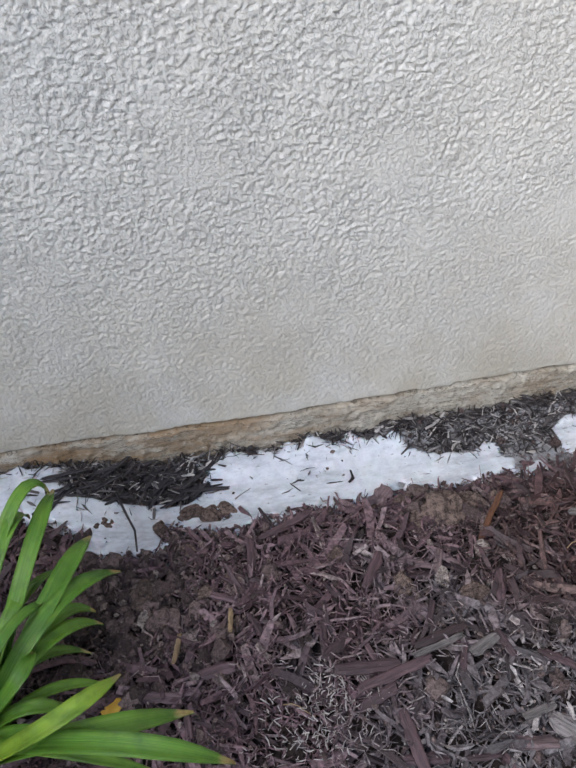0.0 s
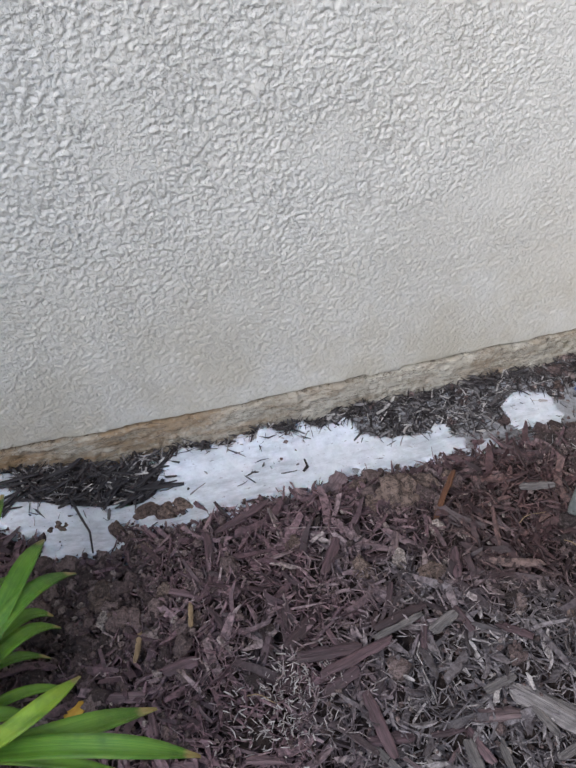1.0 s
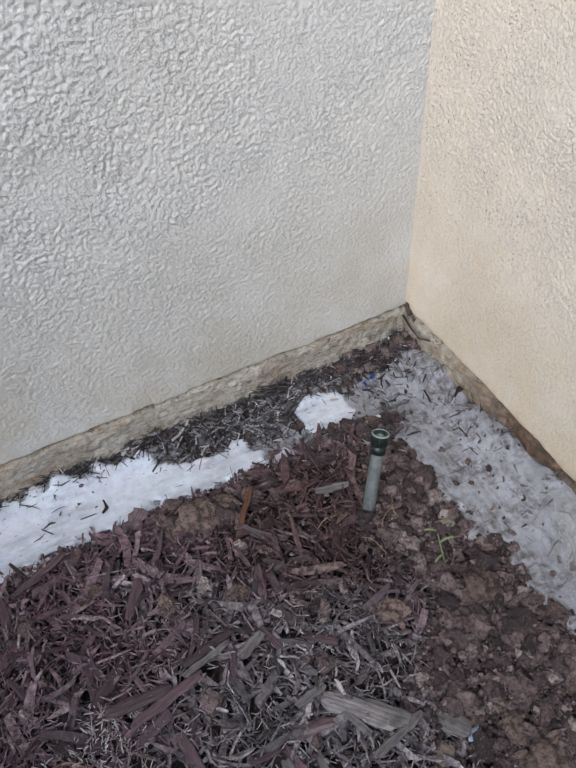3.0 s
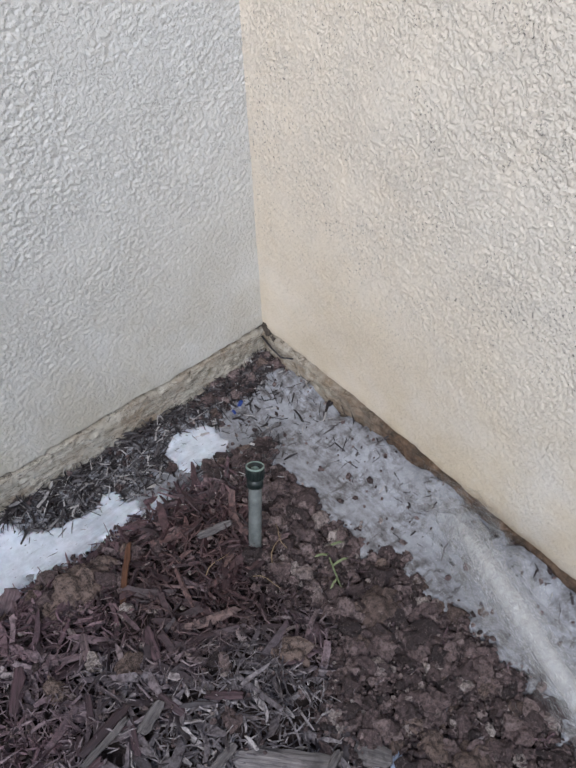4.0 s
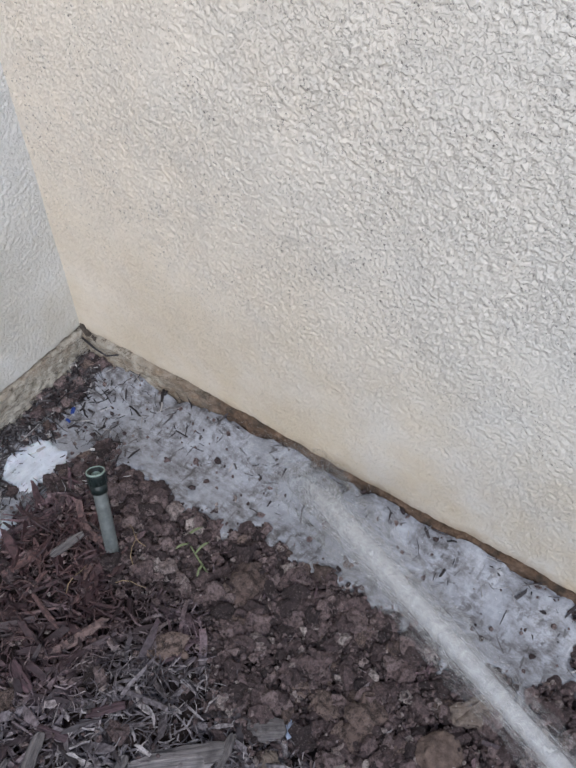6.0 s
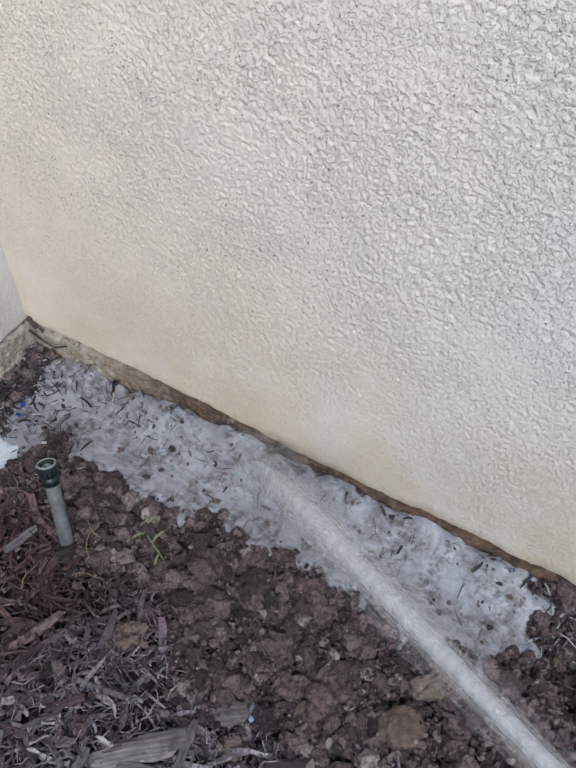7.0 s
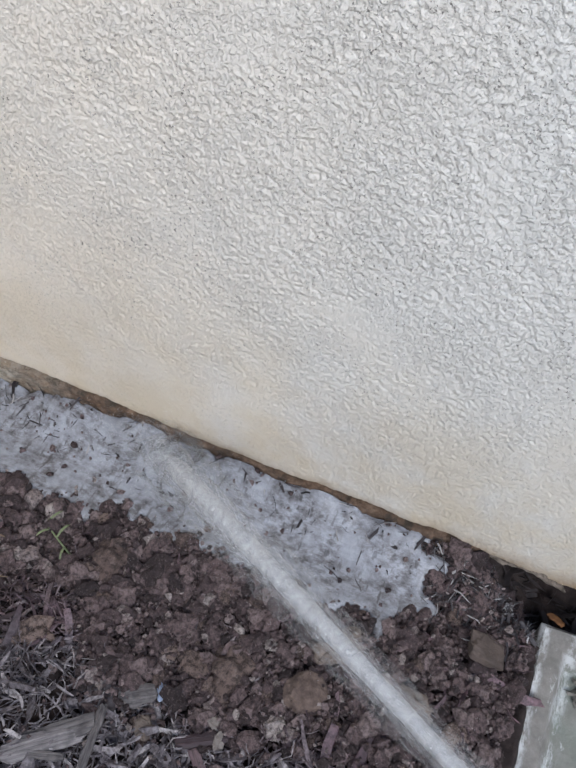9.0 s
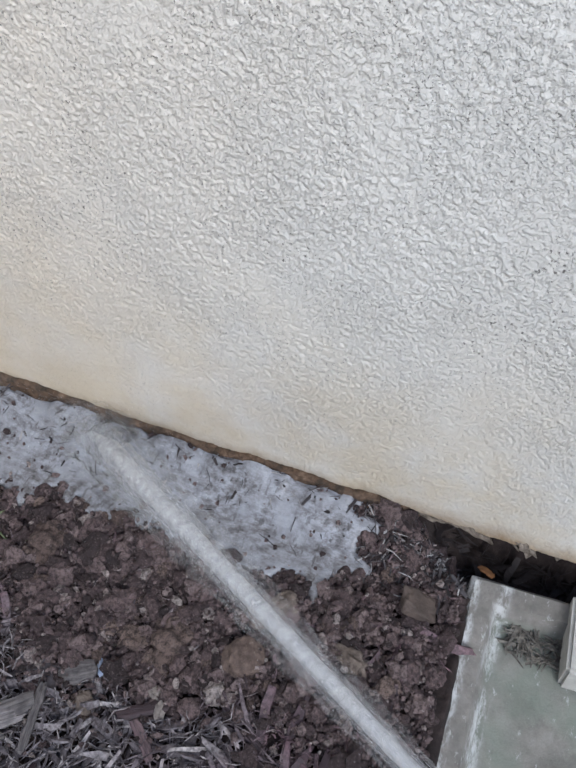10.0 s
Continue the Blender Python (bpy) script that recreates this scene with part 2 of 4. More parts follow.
def cement_material(name, brown, soiled=False):
    k = Nodes(name)
    where = k.place()
    a = k.noise(75, 9, 0.8, where, (0.8, 0.8, 1.0))
    at = k.add("SeparateXYZ")
    k.link(where, at.inputs[0])
    base = k.ramp(a, (0.33, (0.12, 0.10, 0.075)), (0.43, (0.34, 0.30, 0.245)), (0.55, (0.50, 0.46, 0.39)), (0.70, (0.66, 0.62, 0.55)))
    pale = k.ramp(k.noise(6, 4, 0.6, where), (0.43, 0.0), (0.55, 0.8))
    base = k.mix(pale, base, k.ramp(k.noise(90, 7, 0.8, where), (0.36, (0.30, 0.27, 0.22)), (0.48, (0.62, 0.585, 0.51)), (0.66, (0.74, 0.71, 0.64))))
    rust = k.ramp(k.noise(9, 6, 0.7, where, (1.0, 1.0, 2.5)), (0.46, 0.0), (0.66, brown))
    base = k.mix(rust, base, (0.30, 0.195, 0.11))
    ochre = k.maths("MULTIPLY", k.ramp(k.maths("ADD", at.outputs[0], 1.0), (0.0, 0.8), (0.45, 0.0)), k.ramp(k.noise(16, 6, 0.7, where, (0.4, 1.0, 1.6)), (0.40, 0.0), (0.58, 1.0)))
    base = k.mix(ochre, base, (0.34, 0.20, 0.085))
    crack = k.ramp(k.noise(30, 5, 0.7, where, (0.22, 0.22, 2.2)), (0.485, 0.0), (0.50, 0.8), (0.515, 0.0))
    base = k.mix(crack, base, (0.05, 0.038, 0.028))
    moss = k.ramp(k.noise(21, 5, 0.7, where), (0.62, 0.0), (0.72, 0.45))
    base = k.mix(moss, base, (0.15, 0.15, 0.075))
    dark = k.ramp(k.noise(33, 7, 0.75, where), (0.60, 0.0), (0.68, 0.75))
    base = k.mix(dark, base, (0.07, 0.055, 0.04))
    chips = k.ramp(k.noise(120, 4, 0.7, where), (0.62, 0.0), (0.68, 0.6))
    base = k.mix(chips, base, (0.66, 0.63, 0.56))
    base = k.mix(brown - 0.5, base, (0.22, 0.15, 0.09))
    if soiled:
        # earth stain along the buried stretch, away from the corner
        along = k.maths("SUBTRACT", k.maths("MULTIPLY", k.noise(8, 4, 0.6, where), 0.16), at.outputs[1])
        tone = k.ramp(k.noise(45, 6, 0.7, where), (0.36, (0.035, 0.024, 0.017)), (0.52, (0.13, 0.077, 0.047)), (0.68, (0.26, 0.17, 0.115)))
        base = k.mix(k.ramp(along, (0.26, 0.0), (0.42, 0.92)), base, tone)
    rough = k.maths("ADD", k.noise(150, 8, 0.8, where), k.noise(40, 3, 0.5, where))
    return k.done(base, 0.95, rough, 0.006, 0.9)


CEMENT, CEMENT_EAST = cement_material("stained_cement", 0.5), cement_material("browned_cement", 0.82, True)


def earth_material():
    k = Nodes("dark_earth")
    where = k.place()
    base = k.ramp(k.noise(60, 6, 0.65, where), (0.3, (0.009, 0.006, 0.006)), (0.55, (0.028, 0.019, 0.018)), (0.8, (0.080, 0.056, 0.053)))
    base = k.mix(k.ramp(k.noise(5, 3, where=where), (0.4, 0.0), (0.65, 0.4)), base, (0.05, 0.033, 0.027))
    return k.done(base, 0.95, k.noise(260, 6, 0.7, where), 0.004, 0.8)


def crumb_material():
    k = Nodes("soil_crumbs")
    where = k.place()
    r = k.add("NewGeometry").outputs["Random Per Island"]
    base = k.ramp(r, (0.0, (0.030, 0.020, 0.021)), (0.35, (0.105, 0.071, 0.072)), (0.7, (0.205, 0.145, 0.143)), (0.92, (0.30, 0.228, 0.220)), (1.0, (0.50, 0.43, 0.40)))
    base = k.mix(k.ramp(k.noise(190, 6, 0.75, where), (0.38, 0.8), (0.58, 0.0)), base, (0.020, 0.014, 0.013))
    base = k.mix(k.ramp(k.noise(310, 4, 0.7, where), (0.56, 0.0), (0.68, 0.6)), base, (0.27, 0.21, 0.20))
    return k.done(base, 0.95, k.noise(420, 6, 0.8, where), 0.005, 0.9)


def mulch_material(name="shredded_bark", island=True):
    k = Nodes(name)
    where = k.place()
    r = k.add("NewGeometry").outputs["Random Per Island"] if island else k.add("ObjectInfo").outputs["Random"]
    red = k.ramp(r, (0.0, (0.032, 0.018, 0.022)), (0.30, (0.112, 0.063, 0.076)), (0.7, (0.215, 0.130, 0.150)), (0.93, (0.28, 0.195, 0.21)), (1.0, (0.40, 0.33, 0.32) if island else (0.24, 0.17, 0.175)))
    grey = k.ramp(r, (0.0, (0.038, 0.032, 0.036)), (0.30, (0.118, 0.103, 0.113)), (0.72, (0.26, 0.232, 0.245)), (1.0, (0.50, 0.46, 0.455)))
    at = k.add("VectorMath")
    at.operation = "DISTANCE"
    k.link(where, at.inputs[0])
    at.inputs[1].default_value = (-0.53, -0.64, 0.0)
    near = k.maths("SUBTRACT", 0.39, at.outputs["Value"])
    patch = k.maths("ADD", k.maths("MULTIPLY", near, 1.6), k.noise(9, 3, where=where))
    base = k.mix(k.ramp(patch, (0.50, 0.0), (0.85, 1.0)), red, grey)
    fresh = k.add("VectorMath")
    fresh.operation = "DISTANCE"
    k.link(where, fresh.inputs[0])
    fresh.inputs[1].default_value = (-0.37, -0.31, 0.0)
    raw = k.ramp(k.maths("ADD", fresh.outputs["Value"], k.maths("MULTIPLY", k.noise(14, 2, where=where), 0.08)), (0.13, 0.8), (0.25, 0.0))
    base = k.mix(raw, base, k.ramp(r, (0.0, (0.018, 0.008, 0.009)), (0.6, (0.060, 0.025, 0.024)), (1.0, (0.14, 0.070, 0.058))))
    if not island:
        base = k.mix(0.38, base, (0.035, 0.022, 0.025))
    grain = k.noise(130, 4, 0.7, where) if island else k.noise(260, 5, 0.65, where, (0.07, 1.0, 1.0))
    base = k.mix(k.ramp(grain, (0.38, 0.75), (0.62, 0.0)), base, (0.02, 0.012, 0.014))
    return k.done(base, 0.55, grain, 0.003, 0.7)


EARTH, CRUMB, MULCH, BARK = earth_material(), crumb_material(), mulch_material(), mulch_material("bark_piece", False)


def wood(name, lo, hi, rough=0.85):
    """Weathered wood whose grain runs along the piece."""
    k = Nodes(name)
    where = k.place()
    grain = k.noise(260, 5, 0.65, where, (0.07, 1.0, 1.0))
    base = k.ramp(grain, (0.32, lo), (0.68, hi))
    base = k.mix(k.ramp(k.noise(45, 4, 0.6, where), (0.5, 0.0), (0.7, 0.55)), base, tuple(c * 0.45 for c in lo))
    return k.done(base, rough, grain, 0.004, 0.9)


def plain(name, lo, hi, scale=40, rough=0.8, depth=0.002, **more):
    k = Nodes(name)
    n = k.noise(scale, 5, 0.65)
    return k.done(k.ramp(n, (0.3, lo), (0.72, hi)), rough, k.noise(scale * 5, 4, 0.6), depth, 0.6, **more)


def needle_material():
    k = Nodes("wet_litter")
    r = k.add("NewGeometry").outputs["Random Per Island"]
    base = k.ramp(r, (0.0, (0.012, 0.010, 0.012)), (0.55, (0.040, 0.033, 0.036)), (0.82, (0.12, 0.11, 0.115)), (1.0, (0.50, 0.48, 0.47)))
    return k.done(base, 0.5)


NEEDLE = needle_material()


def foam_material(name):
    k = Nodes(name)
    where = k.place()
    base = k.ramp(k.noise(55, 6, 0.7, where), (0.30, (0.50, 0.535, 0.60)), (0.60, (0.66, 0.695, 0.765)))
    # grey runs of wash water drawn out along the trench
    runs = k.ramp(k.noise(22, 6, 0.7, where, (0.45, 1.5, 1.0)), (0.50, 0.0), (0.66, 0.75))
    base = k.mix(runs, base, (0.36, 0.385, 0.44))
    specks = k.ramp(k.noise(210, 3, 0.6, where, (0.5, 1.0, 1.0)), (0.66, 0.0), (0.71, 0.7))
    base = k.mix(specks, base, (0.14, 0.135, 0.14))
    return k.done(base, 0.25, k.noise(40, 5, 0.6, where), 0.0022, 0.35, Subsurface_Weight=0.15, Subsurface_Scale=0.004)


FOAM_A = foam_material("foam_white")


def film_material():
    k = Nodes("foam_soiled")
    where = k.place()
    # smeared suds over dark litter: broad smears, small flecks and thin dark stalks
    broad = k.noise(17, 5, 0.6, where)
    fleck = k.noise(70, 8, 0.75, where, (1.2, 0.7, 1.0))
    base = k.ramp(fleck, (0.34, (0.050, 0.044, 0.045)), (0.46, (0.16, 0.155, 0.163)), (0.62, (0.34, 0.352, 0.388)))
    base = k.mix(k.ramp(broad, (0.44, 0.0), (0.62, 0.75)), base, (0.335, 0.345, 0.378))
    stalk = k.ramp(k.noise(120, 3, 0.5, where, (0.25, 1.0, 1.0)), (0.60, 0.0), (0.65, 0.75))
    base = k.mix(k.maths("MULTIPLY", stalk, k.ramp(broad, (0.45, 1.0), (0.62, 0.0))), base, (0.07, 0.062, 0.062))
    return k.done(base, 0.38, k.noise(150, 5, 0.6, where), 0.003, 0.4)


FOAM_B = film_material()
CONCRETE = plain("weathered_concrete", (0.36, 0.35, 0.32), (0.60, 0.585, 0.55), 28, 0.9)


def block_material():
    k = Nodes("mossy_concrete")
    where = k.place()
    at = k.add("SeparateXYZ")
    k.link(where, at.inputs[0])
    base = k.ramp(k.noise(24, 6, 0.65, where), (0.3, (0.15, 0.142, 0.128)), (0.7, (0.32, 0.30, 0.275)))
    # algae on the trough floor
    deep = k.ramp(k.maths("ADD", at.outputs[2], 0.5), (0.466, 1.0), (0.484, 0.0))
    algae = k.maths("MULTIPLY", deep, k.ramp(k.noise(9, 4, where=where), (0.36, 0.1), (0.62, 0.85)))
    base = k.mix(algae, base, (0.225, 0.262, 0.215))
    # broken lime bands along the outer rim and the foot of its inner slope
    wave = k.maths("ADD", at.outputs[1], k.maths("MULTIPLY", k.noise(14, 4, 0.65, where, (1.0, 0.2, 0.2)), 0.020))
    rim = k.ramp(k.maths("ADD", wave, 0.5), (0.492, 0.0), (0.499, 1.0), (0.507, 1.0), (0.513, 0.0))
    foot = k.ramp(k.maths("ADD", wave, 0.5), (0.448, 0.0), (0.458, 0.9), (0.466, 0.9), (0.474, 0.0))
    broken = k.ramp(k.noise(48, 7, 0.78, where, (0.5, 1.2, 1.0)), (0.44, 0.0), (0.56, 0.9))
    base = k.mix(k.maths("MULTIPLY", k.maths("MAXIMUM", rim, foot), broken), base, (0.66, 0.67, 0.67))
    fleck = k.ramp(k.noise(75, 6, 0.75, where, (0.5, 1.0, 1.0)), (0.60, 0.0), (0.68, 0.8))
    base = k.mix(fleck, base, (0.60, 0.61, 0.59))
    stain = k.ramp(k.noise(13, 5, 0.7, where), (0.54, 0.0), (0.70, 0.6))
    base = k.mix(stain, base, (0.12, 0.105, 0.10))
    return k.done(base, 0.85, k.noise(170, 6, 0.7, where), 0.003, 0.6)


MOSSY = block_material()


def leaf_material(name, deep, fresh):
    k = Nodes(name)
    where = k.add("TexCoord").outputs["UV"]
    veins = k.noise(1.0, 3, 0.6, where, (34.0, 1.3, 1.0))
    r = k.add("ObjectInfo").outputs["Random"]
    base = k.mix(r, deep, fresh)
    base = k.mix(k.ramp(veins, (0.36, 0.0), (0.66, 0.75)), base, (0.21, 0.37, 0.045))
    base = k.mix(k.ramp(k.noise(30, 4, 0.6), (0.45, 0.0), (0.70, 0.65)), base, (0.030, 0.095, 0.012))
    ends = k.add("SeparateXYZ")
    k.link(where, ends.inputs[0])
    dry = k.ramp(k.maths("ADD", ends.outputs[1], k.maths("MULTIPLY", k.noise(60, 3), 0.08)), (0.97, 0.0), (1.03, 0.9))
    base = k.mix(dry, base, (0.50, 0.40, 0.18))
    return k.done(base, 0.30, veins, 0.0016, 0.8, Subsurface_Weight=0.10, Subsurface_Scale=0.003)


LEAF = leaf_material("strap_leaf", (0.040, 0.145, 0.012), (0.12, 0.26, 0.022))
LEAF_PALE = leaf_material("young_strap_leaf", (0.25, 0.38, 0.03), (0.32, 0.44, 0.04))
YELLOW = plain("withered_leaf", (0.42, 0.22, 0.02), (0.62, 0.40, 0.05), 60, 0.6)
PVC = plain("grey_pipe", (0.075, 0.085, 0.084), (0.19, 0.205, 0.202), 60, 0.5, 0.001)
CAP = plain("dark_green_plastic", (0.006, 0.010, 0.010), (0.015, 0.024, 0.023), 90, 0.4, 0.0005)
RING = plain("pale_green_plastic", (0.14, 0.20, 0.17), (0.28, 0.35, 0.31), 90, 0.45, 0.0005)
TAN = wood("split_wood", (0.15, 0.10, 0.055), (0.38, 0.28, 0.17))
REDSTONE = plain("red_stone", (0.065, 0.045, 0.038), (0.20, 0.145, 0.12), 90, 0.95, 0.005)
def clod_material():
    k = Nodes("soil_clod")
    where = k.place()
    r = k.add("ObjectInfo").outputs["Random"]
    base = k.mix(r, (0.120, 0.082, 0.071), (0.245, 0.178, 0.152))
    base = k.mix(k.ramp(k.noise(150, 7, 0.85, where), (0.42, 0.9), (0.54, 0.0)), base, (0.024, 0.016, 0.014))
    base = k.mix(k.ramp(k.noise(260, 4, 0.7, where), (0.57, 0.0), (0.68, 0.6)), base, (0.28, 0.22, 0.20))
    return k.done(base, 0.97, k.noise(240, 7, 0.8, where), 0.006, 0.9)


CLOD = clod_material()
PALE = plain("pale_stone", (0.13, 0.11, 0.10), (0.33, 0.29, 0.26), 60, 0.9)
OCHRE = plain("buff_stone", (0.07, 0.052, 0.044), (0.26, 0.21, 0.175), 90, 0.9, 0.005)
BLUE = plain("blue_grey_stone", (0.14, 0.18, 0.28), (0.42, 0.47, 0.58), 80, 0.6)
GREYWOOD = wood("silvered_wood", (0.045, 0.040, 0.041), (0.20, 0.18, 0.178))
BLUEBIT = plain("blue_plastic", (0.01, 0.03, 0.16), (0.03, 0.07, 0.30), 80, 0.4)
GREEN = plain("weed_green", (0.13, 0.16, 0.075), (0.26, 0.30, 0.16), 60, 0.6)


def spray_material(name, cover):
    """Fine spray: white, lit from both sides, and letting the ground show through by its thinness."""
    k = Nodes(name)
    k.done((0.97, 0.975, 0.985), 0.6)
    thin = k.add("BsdfTranslucent", Color=(0.97, 0.975, 0.985, 1))
    both = k.add("MixShader", Fac=0.5)
    k.link(k.b.outputs[0], both.inputs[1])
    k.link(thin.outputs[0], both.inputs[2])
    out = both.outputs[0]
    if cover < 1:
        streak = k.ramp(k.noise(60, 4, 0.6), (0.32, 0.6 * cover), (0.66, min(1.0, 1.4 * cover)))
        veil = k.add("MixShader")
        k.link(streak, veil.inputs[0])
        k.link(k.add("BsdfTransparent").outputs[0], veil.inputs[1])
        k.link(out, veil.inputs[2])
        out = veil.outputs[0]
    k.link(out, k.t.nodes["Material Output"].inputs[0])
    return k.m


# ---- ground ----
gx = steps((-80, -6, 12), (-6, -1.5, 20), (-1.5, 0.06, 300), (0.06, 0.5, 6), (0.5, 6, 10), (6, 80, 10))
gy = steps((-80, -6, 12), (-6, -1.6, 20), (-1.6, 0.06, 320), (0.06, 0.5, 6), (0.5, 6, 10), (6, 80, 10))
X, Y = np.meshgrid(gx, gy, indexing="ij")
inside = smooth(-1.9, -1.4, X) * smooth(-2.0, -1.5, Y) * smooth(0.3, 0.06, X) * smooth(0.3, 0.06, Y)
d1, d2 = cells(X * 55, Y * 55, 4)
Z = land(X, Y) * inside + inside * (0.006 * fbm(X * 28, Y * 28, 4, 2) + soil(X, Y) * 0.006 * (d2 - d1) - 0.004)
put("ground", mesh_of("ground", np.stack([X, Y, Z], -1).reshape(-1, 3), grid_faces(len(gx), len(gy))), EARTH,
    "dark brown garden soil along the foot of two walls", "ground", kind="structure")


# ---- walls ----
def joint(u):
    chip = 0.0022 * perlin(u * 28, u * 0 + 1.5, 141) + 0.0016 * perlin(u * 95, u * 0 + 2.5, 142)
    return 0.0635 + 0.018 * smooth(0.75, 1.25, -u) + chip - 0.004 * smooth(0.25, 0.45, perlin(u * 9, u * 0 + 3.5, 143))


def joint_east(u):
    chip = 0.0022 * perlin(u * 26, u * 0 + 1.5, 151) + 0.0018 * perlin(u * 90, u * 0 + 2.5, 152)
    return 0.060 + chip - 0.014 * smooth(0.28, 0.60, -u) - 0.014 * smooth(0.95, 1.12, -u)


def stucco(u, v, seed, coarse, fine, quiet):
    """Outward relief of the sprayed and lightly trowelled stucco."""
    wu, wv = u + 0.005 * fbm(u * 70, v * 70, 2, seed + 5), v + 0.005 * fbm(u * 70, v * 70, 2, seed + 6)
    lump = 0.62 * perlin(wu * 88 * fine, wv * 92 * fine, seed) + 0.50 * perlin(wu * 170 * fine, wv * 176 * fine, seed + 1) + 0.22 * perlin(wu * 350, wv * 350, seed + 7)
    flat = smooth(0.25, 0.5, fbm(u * 6, v * 6, 2, seed + 2))
    amount = coarse * (1.0 - 0.6 * flat) * (0.38 + 0.58 * smooth(0.10, 0.60, v))
    amount = amount * (quiet + (1 - quiet) * smooth(0.05, 0.72, -u))
    # trowelled plateaus parted by crevices, with a few proud dabs
    h = amount * (0.0017 * smooth(-0.22, -0.02, lump) + 0.0005 * smooth(0.16, 0.34, lump))
    return h + 0.0005 * perlin(u * 300, v * 300, seed + 3) + 0.0020 * fbm(u * 3, v * 3, 2, seed + 4)


def wall_arrays(seed, coarse, along):
    """u runs along the wall, v up; the last number is the outward relief."""
    u = steps((-7, -1.5, 10), (-1.5, -1.32, 12), (-1.32, 0.012, 680))
    v = steps((0.0, 0.84, 428), (0.84, 1.0, 10), (1.0, 2.7, 6))
    U, V = np.meshgrid(u, v, indexing="ij")
    lift = (joint(U) if along else joint_east(U)) * smooth(0.25, 0.0, V) + 0.060 * smooth(0.0, 0.25, V)
    V = V + lift
    H = stucco(U, V, seed, coarse, *((1.25, 0.55) if along else (1.2, 0.48)))
    edge = V - lift < 0.0024
    H = np.where(edge, H - 0.0015, H) + 0.0015 * smooth(0.03, 0.0, V - lift) * perlin(U * 40, V * 10, seed + 9)
    H[:, 0] = -0.012
    H[:, -1] = -0.012
    return U, V, H, grid_faces(len(u), len(v))


def footing_arrays(seed, rough, void=False):
    u = steps((-7, -1.5, 8), (-1.5, 0.01, 560))
    v = steps((-0.35, -0.075, 4), (-0.075, 0.0, 30))
    U, V = np.meshgrid(u, v, indexing="ij")
    top = (joint_east(U) if void else joint(U)) - 0.0038 - 0.002 * perlin(U * 45, V * 0 + 2, seed + 7) - 0.004 * smooth(0.15, 0.5, perlin(U * 13, V * 0 + 5, seed + 8))
    H = 0.001 + rough * (0.0019 * fbm(U * 70, V * 70, 4, seed) + 0.0020 * smooth(0.1, 0.4, fbm(U * 30, V * 30, 2, seed + 3)) + 0.003 * perlin(U * 6, V * 3, seed + 1))
    H = H - 0.004 * smooth(-0.006, 0.0, V)
    if void:
        H = H - 0.15 * smooth(-1.00, -1.10, U + 0.03 * perlin(U * 30, V * 40, seed + 11))
    H[:, -1] = np.minimum(H[:, -1], -0.02)
    return U, V + top, H, grid_faces(len(u), len(v))


U, V, H, F = wall_arrays(40, 1.2, True)
arr = join((np.stack([U, -H, V], -1).reshape(-1, 3), F), box_arrays((-7, 0.012, 0.05), (0.2, 0.2, 2.76)))
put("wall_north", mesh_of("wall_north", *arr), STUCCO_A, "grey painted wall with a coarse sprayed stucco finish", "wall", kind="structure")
U, V, H, F = wall_arrays(80, 0.72, False)
arr = join((np.stack([-H, U, V], -1).reshape(-1, 3), F[:, ::-1]), box_arrays((0.012, -7, 0.030), (0.2, 0.012, 2.76)))
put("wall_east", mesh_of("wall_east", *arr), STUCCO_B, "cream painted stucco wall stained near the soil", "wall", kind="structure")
U, V, H, F = footing_arrays(120, 1.0)
arr = join((np.stack([U, -H, V], -1).reshape(-1, 3), F), box_arrays((-7, 0.02, -0.4), (0.2, 0.2, 0.049)))
put("footing_north", mesh_of("footing_north", *arr), CEMENT, "exposed rough cement footing stained rust brown under the wall", "footing", kind="structure")
U, V, H, F = footing_arrays(160, 1.5, True)
arr = join((np.stack([-H, U, V], -1).reshape(-1, 3), F[:, ::-1]), box_arrays((0.17, -7, -0.4), (0.2, 0.012, 0.022)))
put("footing_east", mesh_of("footing_east", *arr), CEMENT_EAST, "crumbling cement footing with a broken edge at the soil", "footing", kind="structure")


# unseen wall added to block low sun, so the lit walls darken downward
SUN_BLOCK = plain("plain_plaster", (0.34, 0.32, 0.29), (0.46, 0.44, 0.41), 12, 0.9)
put("wall_west", mesh_of("wall_west", *box_arrays((-3.4, -4.5, -0.2), (-3.2, 0.2, 2.2)), soft=False), SUN_BLOCK,
    "unseen plain wall added to block part of the sun", "wall", kind="structure")


# ---- foam ----
def foam_sheet(mask, x0, x1, y0, y1, thick, step=0.0035):
    xs, ys = np.arange(x0, x1, step), np.arange(y0, y1, step)
    A, B = np.meshgrid(xs, ys, indexing="ij")
    m = mask(A, B)
    z = land(A, B) + 0.0090 + np.clip(m * 0.9, -0.016, thick) + 0.0008 * fbm(A * 24, B * 60, 3, 61)
    F = grid_faces(len(xs), len(ys))
    F = F[(m.reshape(-1)[F] > -0.028).all(1)]
    used = np.unique(F)
    back = np.zeros(len(xs) * len(ys), int)
    back[used] = np.arange(len(used))
    return mesh_of("foam", np.stack([A, B, z], -1).reshape(-1, 3)[used], back[F])


